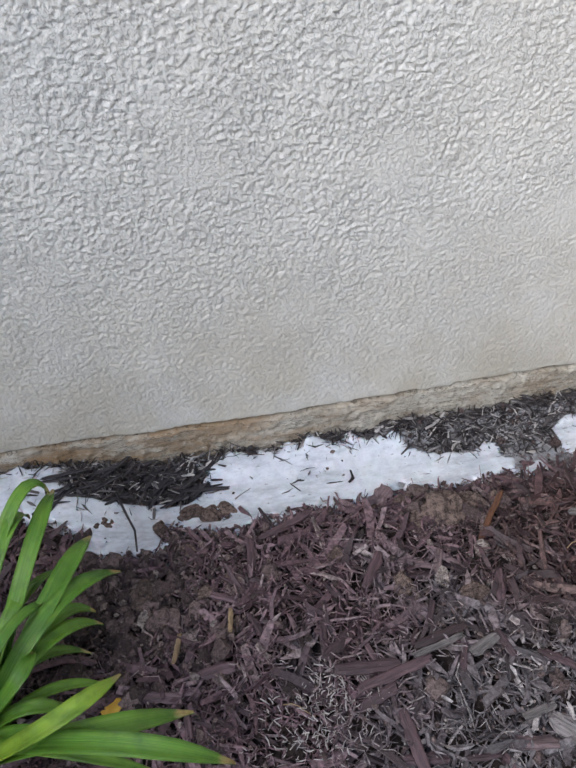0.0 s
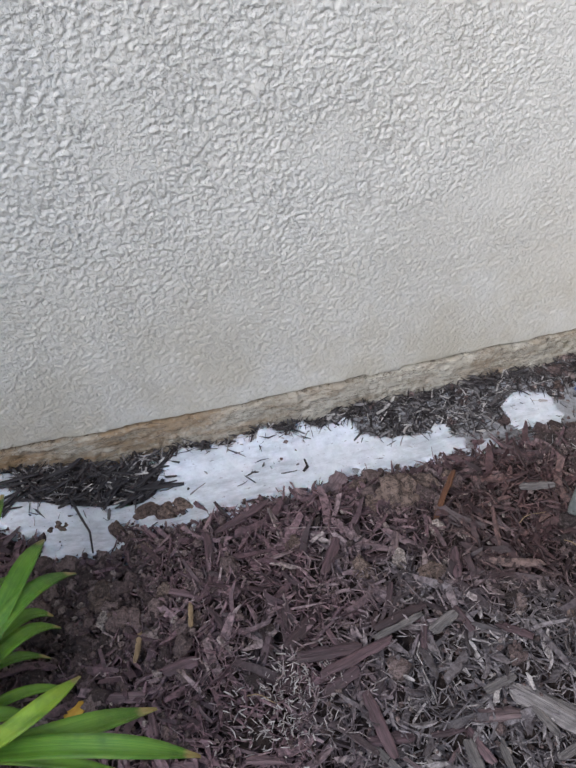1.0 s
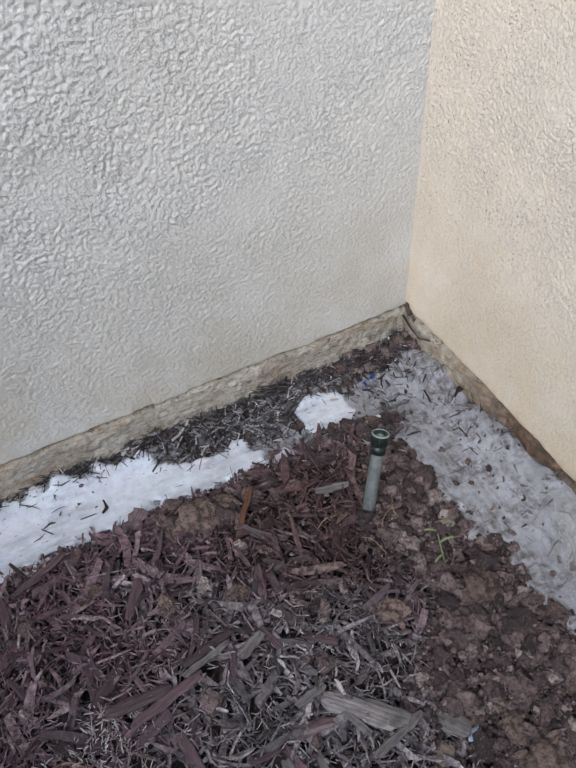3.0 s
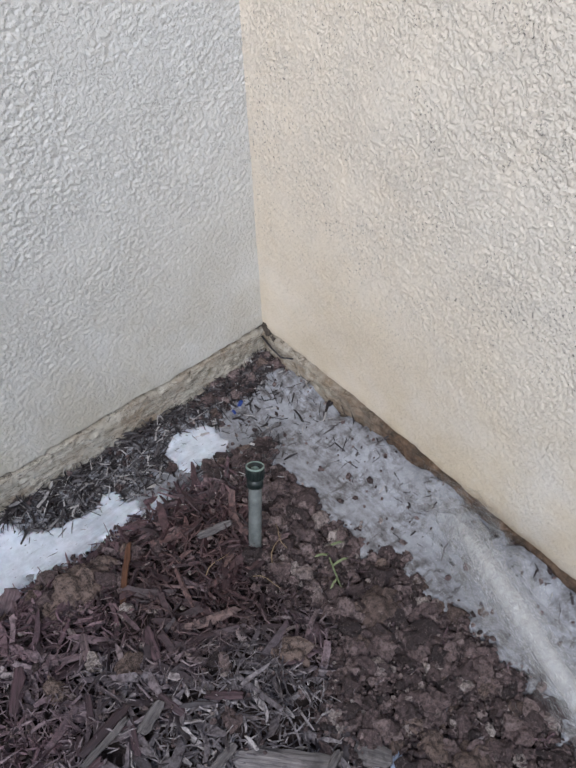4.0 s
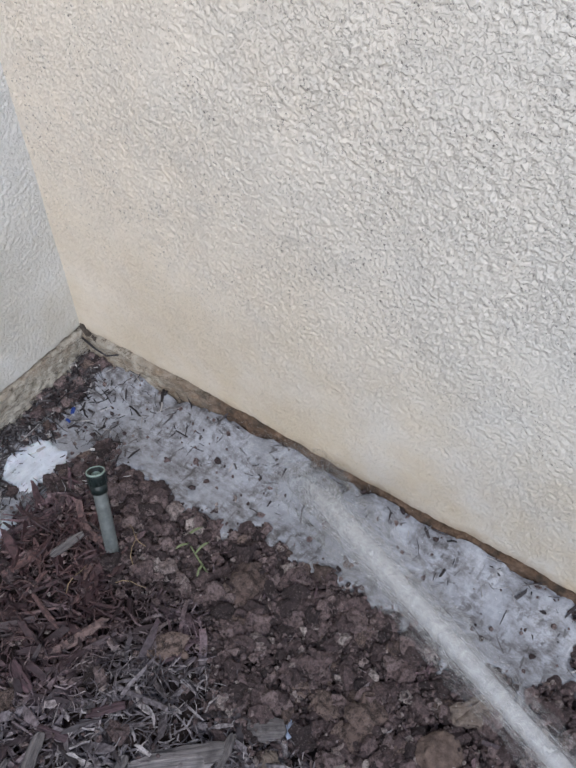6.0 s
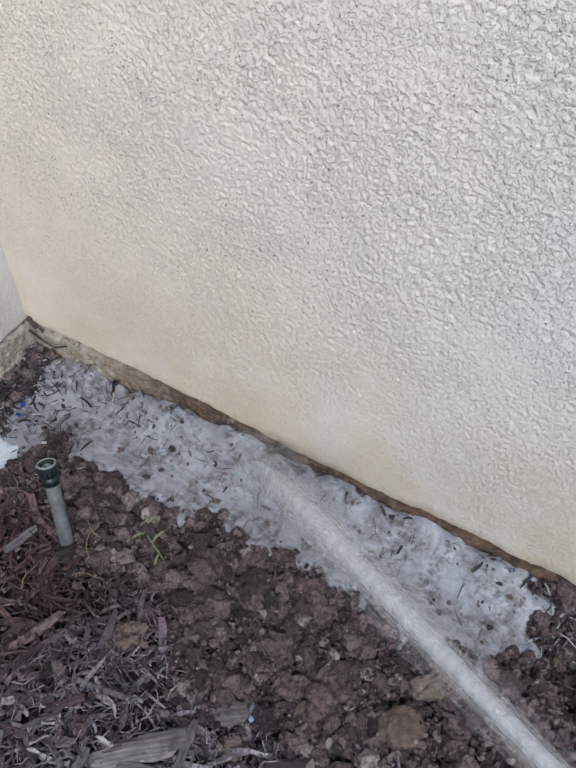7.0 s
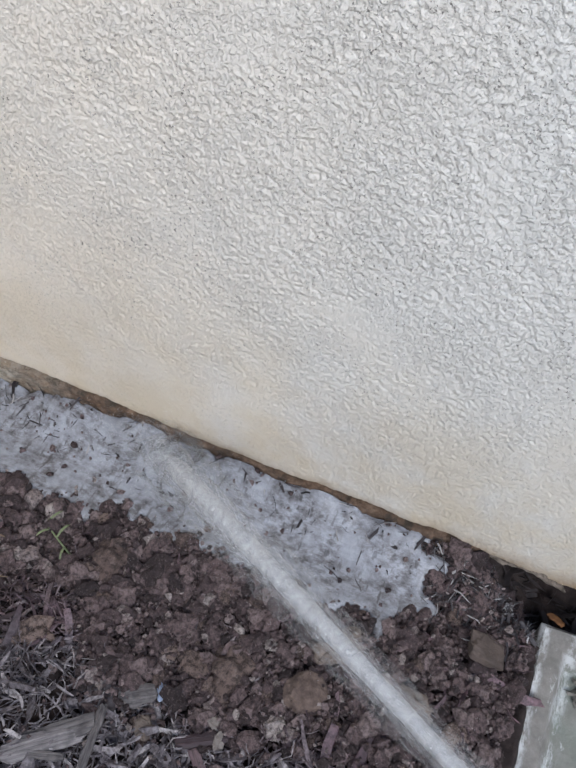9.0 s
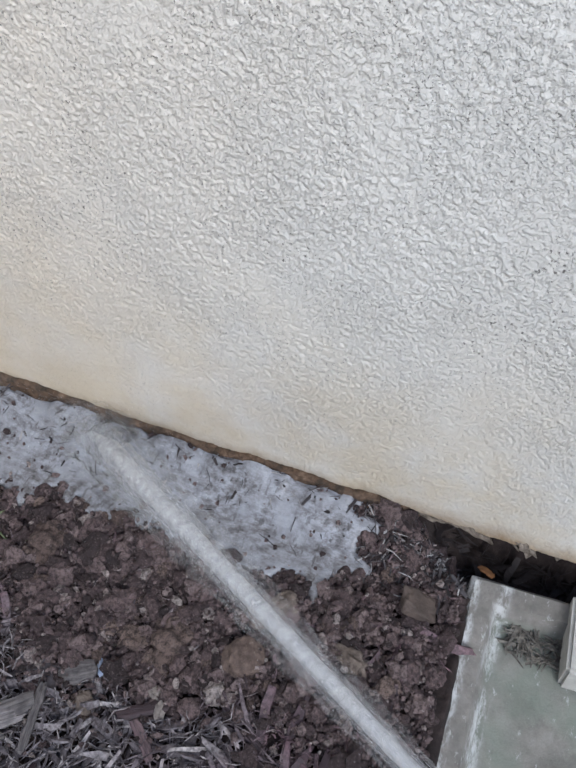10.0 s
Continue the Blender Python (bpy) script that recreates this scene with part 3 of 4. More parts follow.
put("foam", foam_sheet(foam_a, -1.45, -0.15, -0.24, -0.003, 0.0045), FOAM_A,
    "wet white foam lying in the trench beside the wall", "foam")
put("foam", foam_sheet(foam_b, -0.26, -0.002, -1.06, -0.03, 0.0035), FOAM_B,
    "thin greyish foam soaking into dark litter", "foam")
put("foam", foam_sheet(foam_c, -0.90, -0.13, -0.17, -0.006, 0.0005), FOAM_B,
    "patchy grey film of foam among dark stems", "foam")


# ---- loose litter, joined ----
rng = np.random.default_rng(7)


def turned(yaw, pitch, roll):
    cy, sy, cp, sp, cr, sr = np.cos(yaw), np.sin(yaw), np.cos(pitch), np.sin(pitch), np.cos(roll), np.sin(roll)
    return np.stack([
        np.stack([cy * cp, cy * sp * sr - sy * cr, cy * sp * cr + sy * sr], -1),
        np.stack([sy * cp, sy * sp * sr + cy * cr, sy * sp * cr - cy * sr], -1),
        np.stack([-sp, cp * sr, cp * cr], -1)], -2)


def shreds(n, at, length, width, thick, tilt, sections=4, bend=0.12):
    """n split strips of bark or stem, each a bent, tapered bar."""
    s = np.linspace(-0.5, 0.5, sections)[None, :, None] * np.ones((n, 1, 1))
    taper = 1 - rng.uniform(0.1, 0.75, (n, 1, 1)) * np.abs(s * 2) ** 2.5
    corner = np.array([(-0.5, -0.5), (0.5, -0.5), (0.5, 0.5), (-0.5, 0.5)])[None, None]
    jag = rng.uniform(0.75, 1.25, (n, sections, 4, 1))
    ends = rng.uniform(-0.09, 0.09, (n, sections, 4))
    bow = rng.normal(0, bend, (n, 1, 1)) * (s * 2) ** 2
    p = np.empty((n, sections, 4, 3))
    p[..., 0] = (s + ends * (np.abs(s) > 0.4)) * length[:, None, None]
    p[..., 1] = corner[..., 0] * jag[..., 0] * taper * width[:, None, None] + bow * length[:, None, None] * 0.6
    p[..., 2] = corner[..., 1] * taper * thick[:, None, None] + rng.normal(0, bend, (n, 1, 1)) * (s * 2) ** 2 * length[:, None, None] * 0.3
    R = turned(rng.uniform(0, 2 * math.pi, n), rng.normal(0, tilt, n), rng.normal(0, 0.5, n))
    p = np.einsum("nij,nskj->nski", R, p) + at[:, None, None, :]
    f = []
    for k in range(sections - 1):
        for c in range(4):
            f.append((4 * k + c, 4 * k + (c + 1) % 4, 4 * k + 4 + (c + 1) % 4, 4 * k + 4 + c))
    e = 4 * (sections - 1)
    f += [(3, 2, 1, 0), (e, e + 1, e + 2, e + 3)]
    F = np.array(f)[None] + (np.arange(n) * sections * 4)[:, None, None]
    return p.reshape(-1, 3), F.reshape(-1, 4)


def scatter(n, keep, x0=-1.45, x1=-0.005, y0=-1.5, y1=-0.005):
    """n places on the bed, kept by a chance that depends on the place."""
    out = []
    while sum(len(o) for o in out) < n:
        p = np.stack([rng.uniform(x0, x1, n), rng.uniform(y0, y1, n)], -1)
        out.append(p[rng.uniform(0, 1, n) < keep(p[:, 0], p[:, 1])])
    return np.concatenate(out)[:n]


def block_free(x, y):
    return 1 - ((x > -0.66) & (block_side(x, y) < 0.010) & (y > -1.47)) * 1.0


def off_foam(x, y, share):
    wet = np.maximum(smooth(-0.002, 0.008, foam_a(x, y)), 0.97 * smooth(-0.004, 0.006, foam_b(x, y)))
    return 1 - wet * (1 - share)


def mulch_place(x, y):
    return (1 - 0.95 * soil(x, y)) * smooth(0.10, 0.17, -y) * block_free(x, y) * (foam_b(x, y) < -0.004) * (foam_a(x, y) < 0.003)


def set_down(p, lift):
    return np.column_stack([p, land(p[:, 0], p[:, 1]) + lift])


n = 12000
p = scatter(n, mulch_place)
L = np.clip(rng.lognormal(math.log(0.025), 0.62, n), 0.006, 0.095)
a = shreds(n, set_down(p, rng.uniform(0.000, 0.013, n)), L, np.clip(L * (0.05 + 0.21 * rng.uniform(0, 1, n) ** 1.4), 0.0014, 0.013), rng.uniform(0.0012, 0.004, n), 0.24, 5, 0.14)
n = 19000
p = scatter(n, mulch_place)
L = rng.uniform(0.006, 0.036, n)
b = shreds(n, set_down(p, rng.uniform(0.002, 0.016, n)), L, rng.uniform(0.0006, 0.0024, n), rng.uniform(0.0006, 0.0016, n), 0.3, 3, 0.3)
put("bark_mulch", mesh_of("bark_mulch", *join(a, b), soft=False), MULCH,
    "shredded bark mulch, reddish brown with greyed patches, on the bed", "mulch", kind="stuff")


def litter_place(x, y):
    strip = smooth(0.13, 0.05, -y) * smooth(-1.3, -1.1, x) * 0.8
    corner = 1.2 * bump(x, y, -0.08, -0.10, 0.08)
    gap = 1.0 * smooth(-1.04, -1.10, y) * smooth(-0.09, -0.05, x)
    east = 0.25 * smooth(0.14, 0.03, -x) * smooth(-1.2, -1.0, y)
    return np.clip(np.maximum(np.maximum(strip, corner), np.maximum(gap, east)), 0, 1) * off_foam(x, y, 0.04 + 0.09 * smooth(-0.2, -0.12, x) + 0.14 * smooth(-0.85, -1.0, x)) * block_free(x, y)


n = 6500
p = scatter(n, litter_place)
L = rng.uniform(0.008, 0.042, n)
lift = rng.uniform(0.002, 0.016, n)
a = shreds(n, set_down(p, lift), L, 0.0008 + 0.0052 * rng.uniform(0, 1, n) ** 4, rng.uniform(0.0006, 0.0016, n), 0.25, 3)
put("leaf_litter", mesh_of("leaf_litter", *a, soft=False), NEEDLE, "dark wet stems and needles along the foot of the wall", "litter", kind="stuff")


def ball(sub):
    bm = bmesh.new()
    bmesh.ops.create_icosphere(bm, subdivisions=sub, radius=1)
    v = np.array([q.co[:] for q in bm.verts])
    f = np.array([[q.index for q in t.verts] for t in bm.faces])
    bm.free()
    return v, f


def crumbs(n, at, size, sub, low=0.5):
    v, f = ball(sub)
    k = len(v)
    wob = rng.uniform(low, 1.3, (n, k, 1))
    q = v[None] * wob * (size[:, None] * rng.uniform(0.65, 1.25, (n, 3)))[:, None, :]
    R = turned(rng.uniform(0, 6.28, n), rng.normal(0, 0.5, n), rng.normal(0, 0.5, n))
    q = np.einsum("nij,nkj->nki", R, q) + at[:, None, :]
    return q.reshape(-1, 3), (f[None] + (np.arange(n) * k)[:, None, None]).reshape(-1, 3)


def soil_place(x, y):
    return np.clip(soil(x, y) + 0.10, 0, 1) * off_foam(x, y, 0.035) * block_free(x, y)


n = 27000
p = scatter(n, soil_place)
sz = np.clip(rng.lognormal(math.log(0.0026), 0.45, n), 0.0012, 0.008)
a = crumbs(n, set_down(p, 0.015 * rng.uniform(0, 1, n) ** 1.4 + sz * 0.2), sz, 1)
n = 4000
p = scatter(n, lambda x, y: soil_place(x, y) * (0.15 + 0.85 * soil(x, y)) * (foam_b(x, y) < -0.006))
sz = np.clip(rng.lognormal(math.log(0.0068), 0.45, n), 0.003, 0.018)
b = crumbs(n, set_down(p, sz * 0.22 + 0.003), sz, 2, 0.62)
put("soil_crumbs", mesh_of("soil_crumbs", *join(a, b), soft=False), CRUMB, "loose brown crumbs of dry soil", "soil", kind="stuff")


# ---- single pieces on the bed ----
def height(x, y):
    return float(land(np.array(x), np.array(y)))


def lump_mesh(name, seed, size, sub=3, rough=0.25, chop=0.0):
    v, f = ball(sub)
    r = 1 + rough * np.array([noise.fractal(Vector(q) * 1.6 + Vector((seed, 3, 9)), 1.0, 2.0, 4) for q in v])
    v = v * r[:, None]
    if chop:
        v = np.clip(v, -chop, chop)
    return mesh_of(name, v * np.array(size), f, soft=False)


def shred_mesh(name, seed, length, width, thick, bend=0.1):
    g = np.random.default_rng(seed)
    k = 9
    s = np.linspace(-0.5, 0.5, k)
    bm = bmesh.new()
    rings = []
    for i, t in enumerate(s):
        w = width * (1 - 0.28 * abs(2 * t) ** 4) * g.uniform(0.90, 1.07)
        h = thick * (1 - 0.4 * abs(2 * t) ** 3) * g.uniform(0.90, 1.08)
        o = Vector((t * length, bend * length * (t * t - 0.1) + g.normal(0, width * 0.05), -bend * 0.4 * length * t * t))
        ring = []
        for c in range(8):
            an = 2 * math.pi * c / 8 + 0.39
            jag = 0.09 * length * g.uniform(-1, 1) * (1 if i in (0, k - 1) else 0)
            ring.append(bm.verts.new(o + Vector((jag * (1 if i else -1) * 0.5, math.cos(an) * w / 1.8 * g.uniform(0.94, 1.05), math.sin(an) * h / 1.8 * g.uniform(0.8, 1.15)))))
        rings.append(ring)
    for q, r in zip(rings, rings[1:]):
        for c in range(8):
            bm.faces.new((q[c], q[(c + 1) % 8], r[(c + 1) % 8], r[c]))
    bm.faces.new(rings[0][::-1])
    bm.faces.new(rings[-1])
    me = bpy.data.meshes.new(name)
    bm.to_mesh(me)
    bm.free()
    return me


def rest(name, me, material, x, y, lift, turn, label, category, group=""):
    ob = put(name, me, material, label, category, group)
    ob.matrix_world = pose(x, y, height(x, y) + lift, *turn)
    return ob


# larger bark pieces
kinds = [shred_mesh("bark_piece", 30 + i, 0.060, 0.011 + 0.002 * (i % 4), 0.005, 0.05 + 0.04 * (i % 3)) for i in range(7)]
for me in kinds:
    me.materials.append(BARK)
g = random.Random(5)
spots = [q for q in scatter(400, mulch_place) if -1.1 < q[0] < -0.3 and -0.85 < q[1] < -0.22][:45]
for i, (x, y) in enumerate(spots):
    ob = tagged(new("bark_piece", kinds[i % 7]), "weathered strip of split bark lying on the mulch", "bark", "bark pieces on the bed")
    size = g.uniform(0.45, 1.15)
    ob.matrix_world = pose(x, y, height(x, y) + 0.013, g.uniform(-14, 14), g.uniform(-12, 12), g.uniform(0, 360)) @ Matrix.Scale(size, 4)

# larger clods
kinds = [lump_mesh("soil_clod", 3.7 * i, (0.018, 0.014, 0.011), 3, 0.5) for i in range(6)]
for me in kinds:
    me.materials.append(CLOD)
spots = [q for q in scatter(600, lambda x, y: soil(x, y) * (foam_b(x, y) < -0.01) * block_free(x, y)) if q[1] > -1.08][:90]
for i, (x, y) in enumerate(spots):
    ob = tagged(new("soil_clod", kinds[i % 6]), "dry brown clod of crumbling garden soil", "clod", "clods in the bed")
    size = g.uniform(0.3, 1.0) ** 1.3
    ob.matrix_world = pose(x, y, height(x, y) + 0.006, g.uniform(-30, 30), g.uniform(-30, 30), g.uniform(0, 360)) @ Matrix.Scale(size, 4)
def clods(rows):
    for i, (x, y, r) in enumerate(rows):
        ob = tagged(new("soil_clod", kinds[i % 6]), "large dry clod of brown soil", "clod", "clods in the bed")
        ob.matrix_world = pose(x, y, height(x, y) + 0.006, 10, 5, 70 * i) @ Matrix.Scale(r / 0.018, 4)


clods([(-0.539, -0.219, 0.040), (-0.585, -0.225, 0.020), (-0.490, -0.205, 0.024), (-0.725, -0.264, 0.017), (-0.641, -0.338, 0.019), (-0.543, -0.378, 0.024)])
clods([(-0.216, -0.535, 0.036), (-0.301, -0.717, 0.024), (-0.369, -0.509, 0.028), (-0.193, -0.709, 0.019), (-0.147, -0.618, 0.020), (-0.192, -0.758, 0.019)])
clods([(-0.285, -0.771, 0.036), (-1.024, -0.276, 0.027), (-1.000, -0.324, 0.022), (-0.930, -0.294, 0.014), (-0.993, -0.143, 0.019), (-0.935, -0.108, 0.026), (-0.905, -0.118, 0.022), (-0.880, -0.112, 0.020), (-0.118, -0.639, 0.013), (-0.155, -0.589, 0.013), (-0.247, -1.061, 0.022)])

# bark strips and weathered splinters: place, direction, length, width
for i, (x, y, turn, ln, wd) in enumerate((
    (-0.728, -0.465, -5, 0.084, 0.018), (-0.694, -0.481, 13, 0.108, 0.015), (-0.679, -0.308, 56, 0.066, 0.016), (-0.694, -0.572, -83, 0.086, 0.016),
    (-0.928, -0.424, 9, 0.047, 0.018), (-0.791, -0.193, 22, 0.100, 0.011), (-0.617, -0.440, 14, 0.080, 0.012))):
    rest("bark_strip", shred_mesh("bark_strip", 50 + i, ln, wd, 0.006, 0.03), BARK, x, y, 0.017, (4, 3, turn), "long dark purplish strip of bark on the mulch", "bark", "bark strips on the mulch")
for i, (x, y, turn, ln, wd) in enumerate((
    (-0.627, -0.455, 10, 0.077, 0.009), (-0.565, -0.467, 22, 0.046, 0.016), (-0.463, -0.619, -48, 0.096, 0.026), (-0.495, -0.612, -70, 0.072, 0.011),
    (-0.593, -0.639, -87, 0.043, 0.014), (-0.553, -0.660, -92, 0.066, 0.010), (-0.447, -0.659, 12, 0.083, 0.012), (-0.699, -0.611, -62, 0.057, 0.009), (-0.527, -0.567, 9, 0.045, 0.012),
    (-0.327, -0.280, -15, 0.055, 0.013))):
    rest("wood_splinter", shred_mesh("wood_splinter", 70 + i, ln, wd, 0.005, 0.03), GREYWOOD, x, y, 0.018, (5, -3, turn), "silver-grey weathered wood splinter on the mulch", "wood", "grey splinters on the mulch")
rest("bark_strip", shred_mesh("bark_strip", 90, 0.105, 0.009, 0.004, 0.08), wood("orange_bark", (0.06, 0.024, 0.013), (0.15, 0.065, 0.032)), -0.472, -0.250, 0.018, (0, 6, -129), "thin orange-brown strip of fresh bark", "bark")

rest("stone", lump_mesh("stone", 1.0, (0.030, 0.029, 0.016), 4, 0.16), REDSTONE, -0.278, -0.875, 0.010, (4, -6, 20), "flat rounded reddish brown stone half sunk in soil", "stone")
rest("stone", lump_mesh("stone", 8.0, (0.036, 0.022, 0.017), 4, 0.45), OCHRE, -0.201, -0.893, 0.012, (8, 0, -40), "buff layered stone on loose soil", "stone")
rest("stone", lump_mesh("stone", 5.0, (0.028, 0.016, 0.012), 4, 0.45), OCHRE, -0.235, -1.005, 0.012, (0, 12, 60), "buff stone crusted with soil", "stone")
rest("pebble", lump_mesh("pebble", 2.0, (0.011, 0.007, 0.005), 3, 0.55), BLUE, -0.352, -0.700, 0.014, (0, 0, 15), "small pale blue-grey pebble", "pebble")
rest("pebble", lump_mesh("pebble", 4.0, (0.016, 0.012, 0.008), 3, 0.35), OCHRE, -0.403, -0.702, 0.012, (0, 0, 40), "small flat ochre pebble", "pebble")
rest("pebble", lump_mesh("pebble", 6.0, (0.011, 0.007, 0.005), 3, 0.6), PALE, -0.378, -0.798, 0.012, (0, 0, 10), "small off-white pebble in the soil", "pebble")
rest("pebble", lump_mesh("pebble", 7.0, (0.010, 0.008, 0.005), 3, 0.6), PALE, -0.359, -0.783, 0.012, (0, 0, 70), "small off-white pebble in the soil", "pebble")
rest("wood_chunk", shred_mesh("wood_chunk", 11, 0.050, 0.026, 0.012, 0.03), GREYWOOD, -0.372, -0.675, 0.014, (6, 4, -54), "short chunk of silvered wood", "wood")
rest("wood_plank", shred_mesh("wood_plank", 12, 0.099, 0.026, 0.010, 0.02), wood("bleached_wood", (0.10, 0.09, 0.092), (0.34, 0.31, 0.31)), -0.480, -0.612, 0.016, (5, 3, -48), "long flat piece of silvered weathered wood", "wood")
rest("wood_splinter", shred_mesh("wood_splinter", 13, 0.056, 0.007, 0.005, 0.05), TAN, -0.980, -0.378, 0.018, (0, 18, 78), "freshly split tan wood splinter", "wood")
rest("wood_splinter", shred_mesh("wood_splinter", 14, 0.040, 0.007, 0.005, 0.05), TAN, -0.901, -0.354, 0.018, (0, 12, 82), "short tan wood splinter", "wood")
rest("bark_slab", shred_mesh("bark_slab", 16, 0.070, 0.028, 0.012, 0.04), BARK, -0.635, -0.165, 0.014, (20, -18, 38), "dark pointed slab of bark at the edge of the foam", "bark")
rest("blue_scrap", shred_mesh("blue_scrap", 17, 0.016, 0.007, 0.003, 0.1), BLUEBIT, -0.105, -0.055, 0.016, (0, 0, 30), "scrap of dark blue plastic in the litter", "scrap")
rest("blue_scrap", shred_mesh("blue_scrap", 18, 0.011, 0.005, 0.003, 0.1), BLUEBIT, -0.125, -0.062, 0.016, (0, 0, 80), "scrap of dark blue plastic in the litter", "scrap")
rest("dry_leaf", shred_mesh("dry_leaf", 19, 0.030, 0.016, 0.003, 0.2), YELLOW, -1.075, -0.440, 0.016, (10, 0, 30), "withered yellow leaf under the plant", "leaf")
rest("dry_leaf", shred_mesh("dry_leaf", 20, 0.026, 0.012, 0.003, 0.2), plain("rust_leaf", (0.12, 0.05, 0.02), (0.30, 0.14, 0.05)), -0.016, -1.145, 0.072, (20, 10, 60), "curled rust brown leaf beside the wall", "leaf")


n = 300
p = np.concatenate([np.stack([rng.normal(cx, 0.042, n // 3), rng.normal(cy, 0.026, n // 3)], -1)
                    for cx, cy in ((-0.790, -0.490), (-0.830, -0.548), (-0.790, -0.500))])
a = shreds(n, set_down(p, rng.uniform(0.012, 0.018, n)), rng.uniform(0.003, 0.014, n), rng.uniform(0.0005, 0.0022, n), rng.uniform(0.0005, 0.001, n), 0.25, 3)
put("pale_fibres", mesh_of("pale_fibres", *a, soft=False), plain("bleached_fibre", (0.17, 0.15, 0.15), (0.50, 0.47, 0.455)), "patch of bleached wood fibres on the mulch", "fibres", kind="stuff")
# litter coloured near black to paint the shade of the gap
n = 300
p = np.stack([rng.uniform(-0.06, 0.05, n), rng.uniform(-1.40, -1.06, n)], -1)
a = shreds(n, set_down(p, rng.uniform(0.0, 0.016, n)), rng.uniform(0.010, 0.050, n), 0.001 + 0.010 * rng.uniform(0, 1, n) ** 3, rng.uniform(0.0006, 0.0016, n), 0.3, 4)
put("leaf_litter", mesh_of("leaf_litter", *a, soft=False), plain("gap_shade_leaves", (0.010, 0.007, 0.008), (0.040, 0.030, 0.030)), "dead leaves and stems coloured dark for the shade under the wall", "litter", kind="stuff")


# ---- sprinkler riser ----
def lathe(profile, sides=24):
    bm = bmesh.new()
    rings = [[bm.verts.new((r * math.cos(2 * math.pi * i / sides), r * math.sin(2 * math.pi * i / sides), z)) for i in range(sides)] for r, z in profile]
    for a, b in zip(rings, rings[1:]):
        for i in range(sides):
            fc = bm.faces.new((a[i], a[(i + 1) % sides], b[(i + 1) % sides], b[i]))
            fc.smooth = True
    bm.faces.new(rings[0][::-1])
    bm.faces.new(rings[-1])
    return bm


foot, tip = Vector((-0.296, -0.341, 0.010)), Vector((-0.256, -0.304, 0.147))
riser = tagged(new("sprinkler_riser"), "grey plastic sprinkler riser with dark green head standing in soil", "sprinkler")
up = (tip - foot).normalized()
riser.matrix_world = Matrix.Translation(foot) @ up.to_track_quat("Z", "Y").to_matrix().to_4x4()
T = (tip - foot).length
part("pipe", lathe([(0.0100, -0.06), (0.0102, 0.0), (0.0100, T - 0.028), (0.0095, T - 0.026)]), PVC, riser, "scuffed grey pipe")
collar = part("collar", lathe([(0.0104, T - 0.034), (0.0124, T - 0.033), (0.0126, T - 0.022), (0.0112, T - 0.0205), (0.0112, T - 0.019), (0.0134, T - 0.018), (0.0137, T - 0.002), (0.0130, T), (0.0098, T), (0.0094, T - 0.006), (0.0050, T - 0.007), (0.0046, T - 0.012)], 30), CAP, riser, "dark green ribbed collar")
for i in range(14):
    bm = bmesh.new()
    bmesh.ops.create_cube(bm, size=1)
    an = 2 * math.pi * i / 14
    bmesh.ops.transform(bm, matrix=Matrix.Rotation(an, 4, "Z") @ Matrix.Translation((0.0136, 0, T - 0.0105)) @ Matrix.Diagonal((0.0012, 0.0018, 0.0130, 1)), verts=bm.verts)
    part("rib", bm, CAP, collar)
bm = lathe([(0.0118, T - 0.002), (0.0120, T + 0.0010), (0.0128, T + 0.0014), (0.0136, T + 0.0008), (0.0137, T - 0.0016), (0.0128, T - 0.0018)], 30)
for fc in [q for q in bm.faces if len(q.verts) > 4]:
    bm.faces.remove(fc)
part("rim", bm, RING, riser, "pale green rim of the head")


bm = lathe([(0.0042, T - 0.010), (0.0044, T - 0.0035), (0.0052, T - 0.0030), (0.0062, T - 0.0035), (0.0064, T - 0.0066)], 24)
for fc in [q for q in bm.faces if len(q.verts) > 4]:
    bm.faces.remove(fc)
part("nozzle", bm, RING, riser, "pale green nozzle ring round a dark bore")


# ---- weed seedling ----
def strand(points, radius, sides=6):
    bm = bmesh.new()
    rings = []
    for i, q in enumerate(points):
        d = (points[min(i + 1, len(points) - 1)] - points[max(i - 1, 0)]).normalized()
        m = d.to_track_quat("Z", "Y").to_matrix()
        r = radius * (1 - 0.5 * i / len(points))
        rings.append([bm.verts.new(q + m @ Vector((r * math.cos(2 * math.pi * c / sides), r * math.sin(2 * math.pi * c / sides), 0))) for c in range(sides)])
    for a, b in zip(rings, rings[1:]):
        for c in range(sides):
            bm.faces.new((a[c], a[(c + 1) % sides], b[(c + 1) % sides], b[c])).smooth = True
    bm.faces.new(rings[0][::-1])
    bm.faces.new(rings[-1])
    return bm


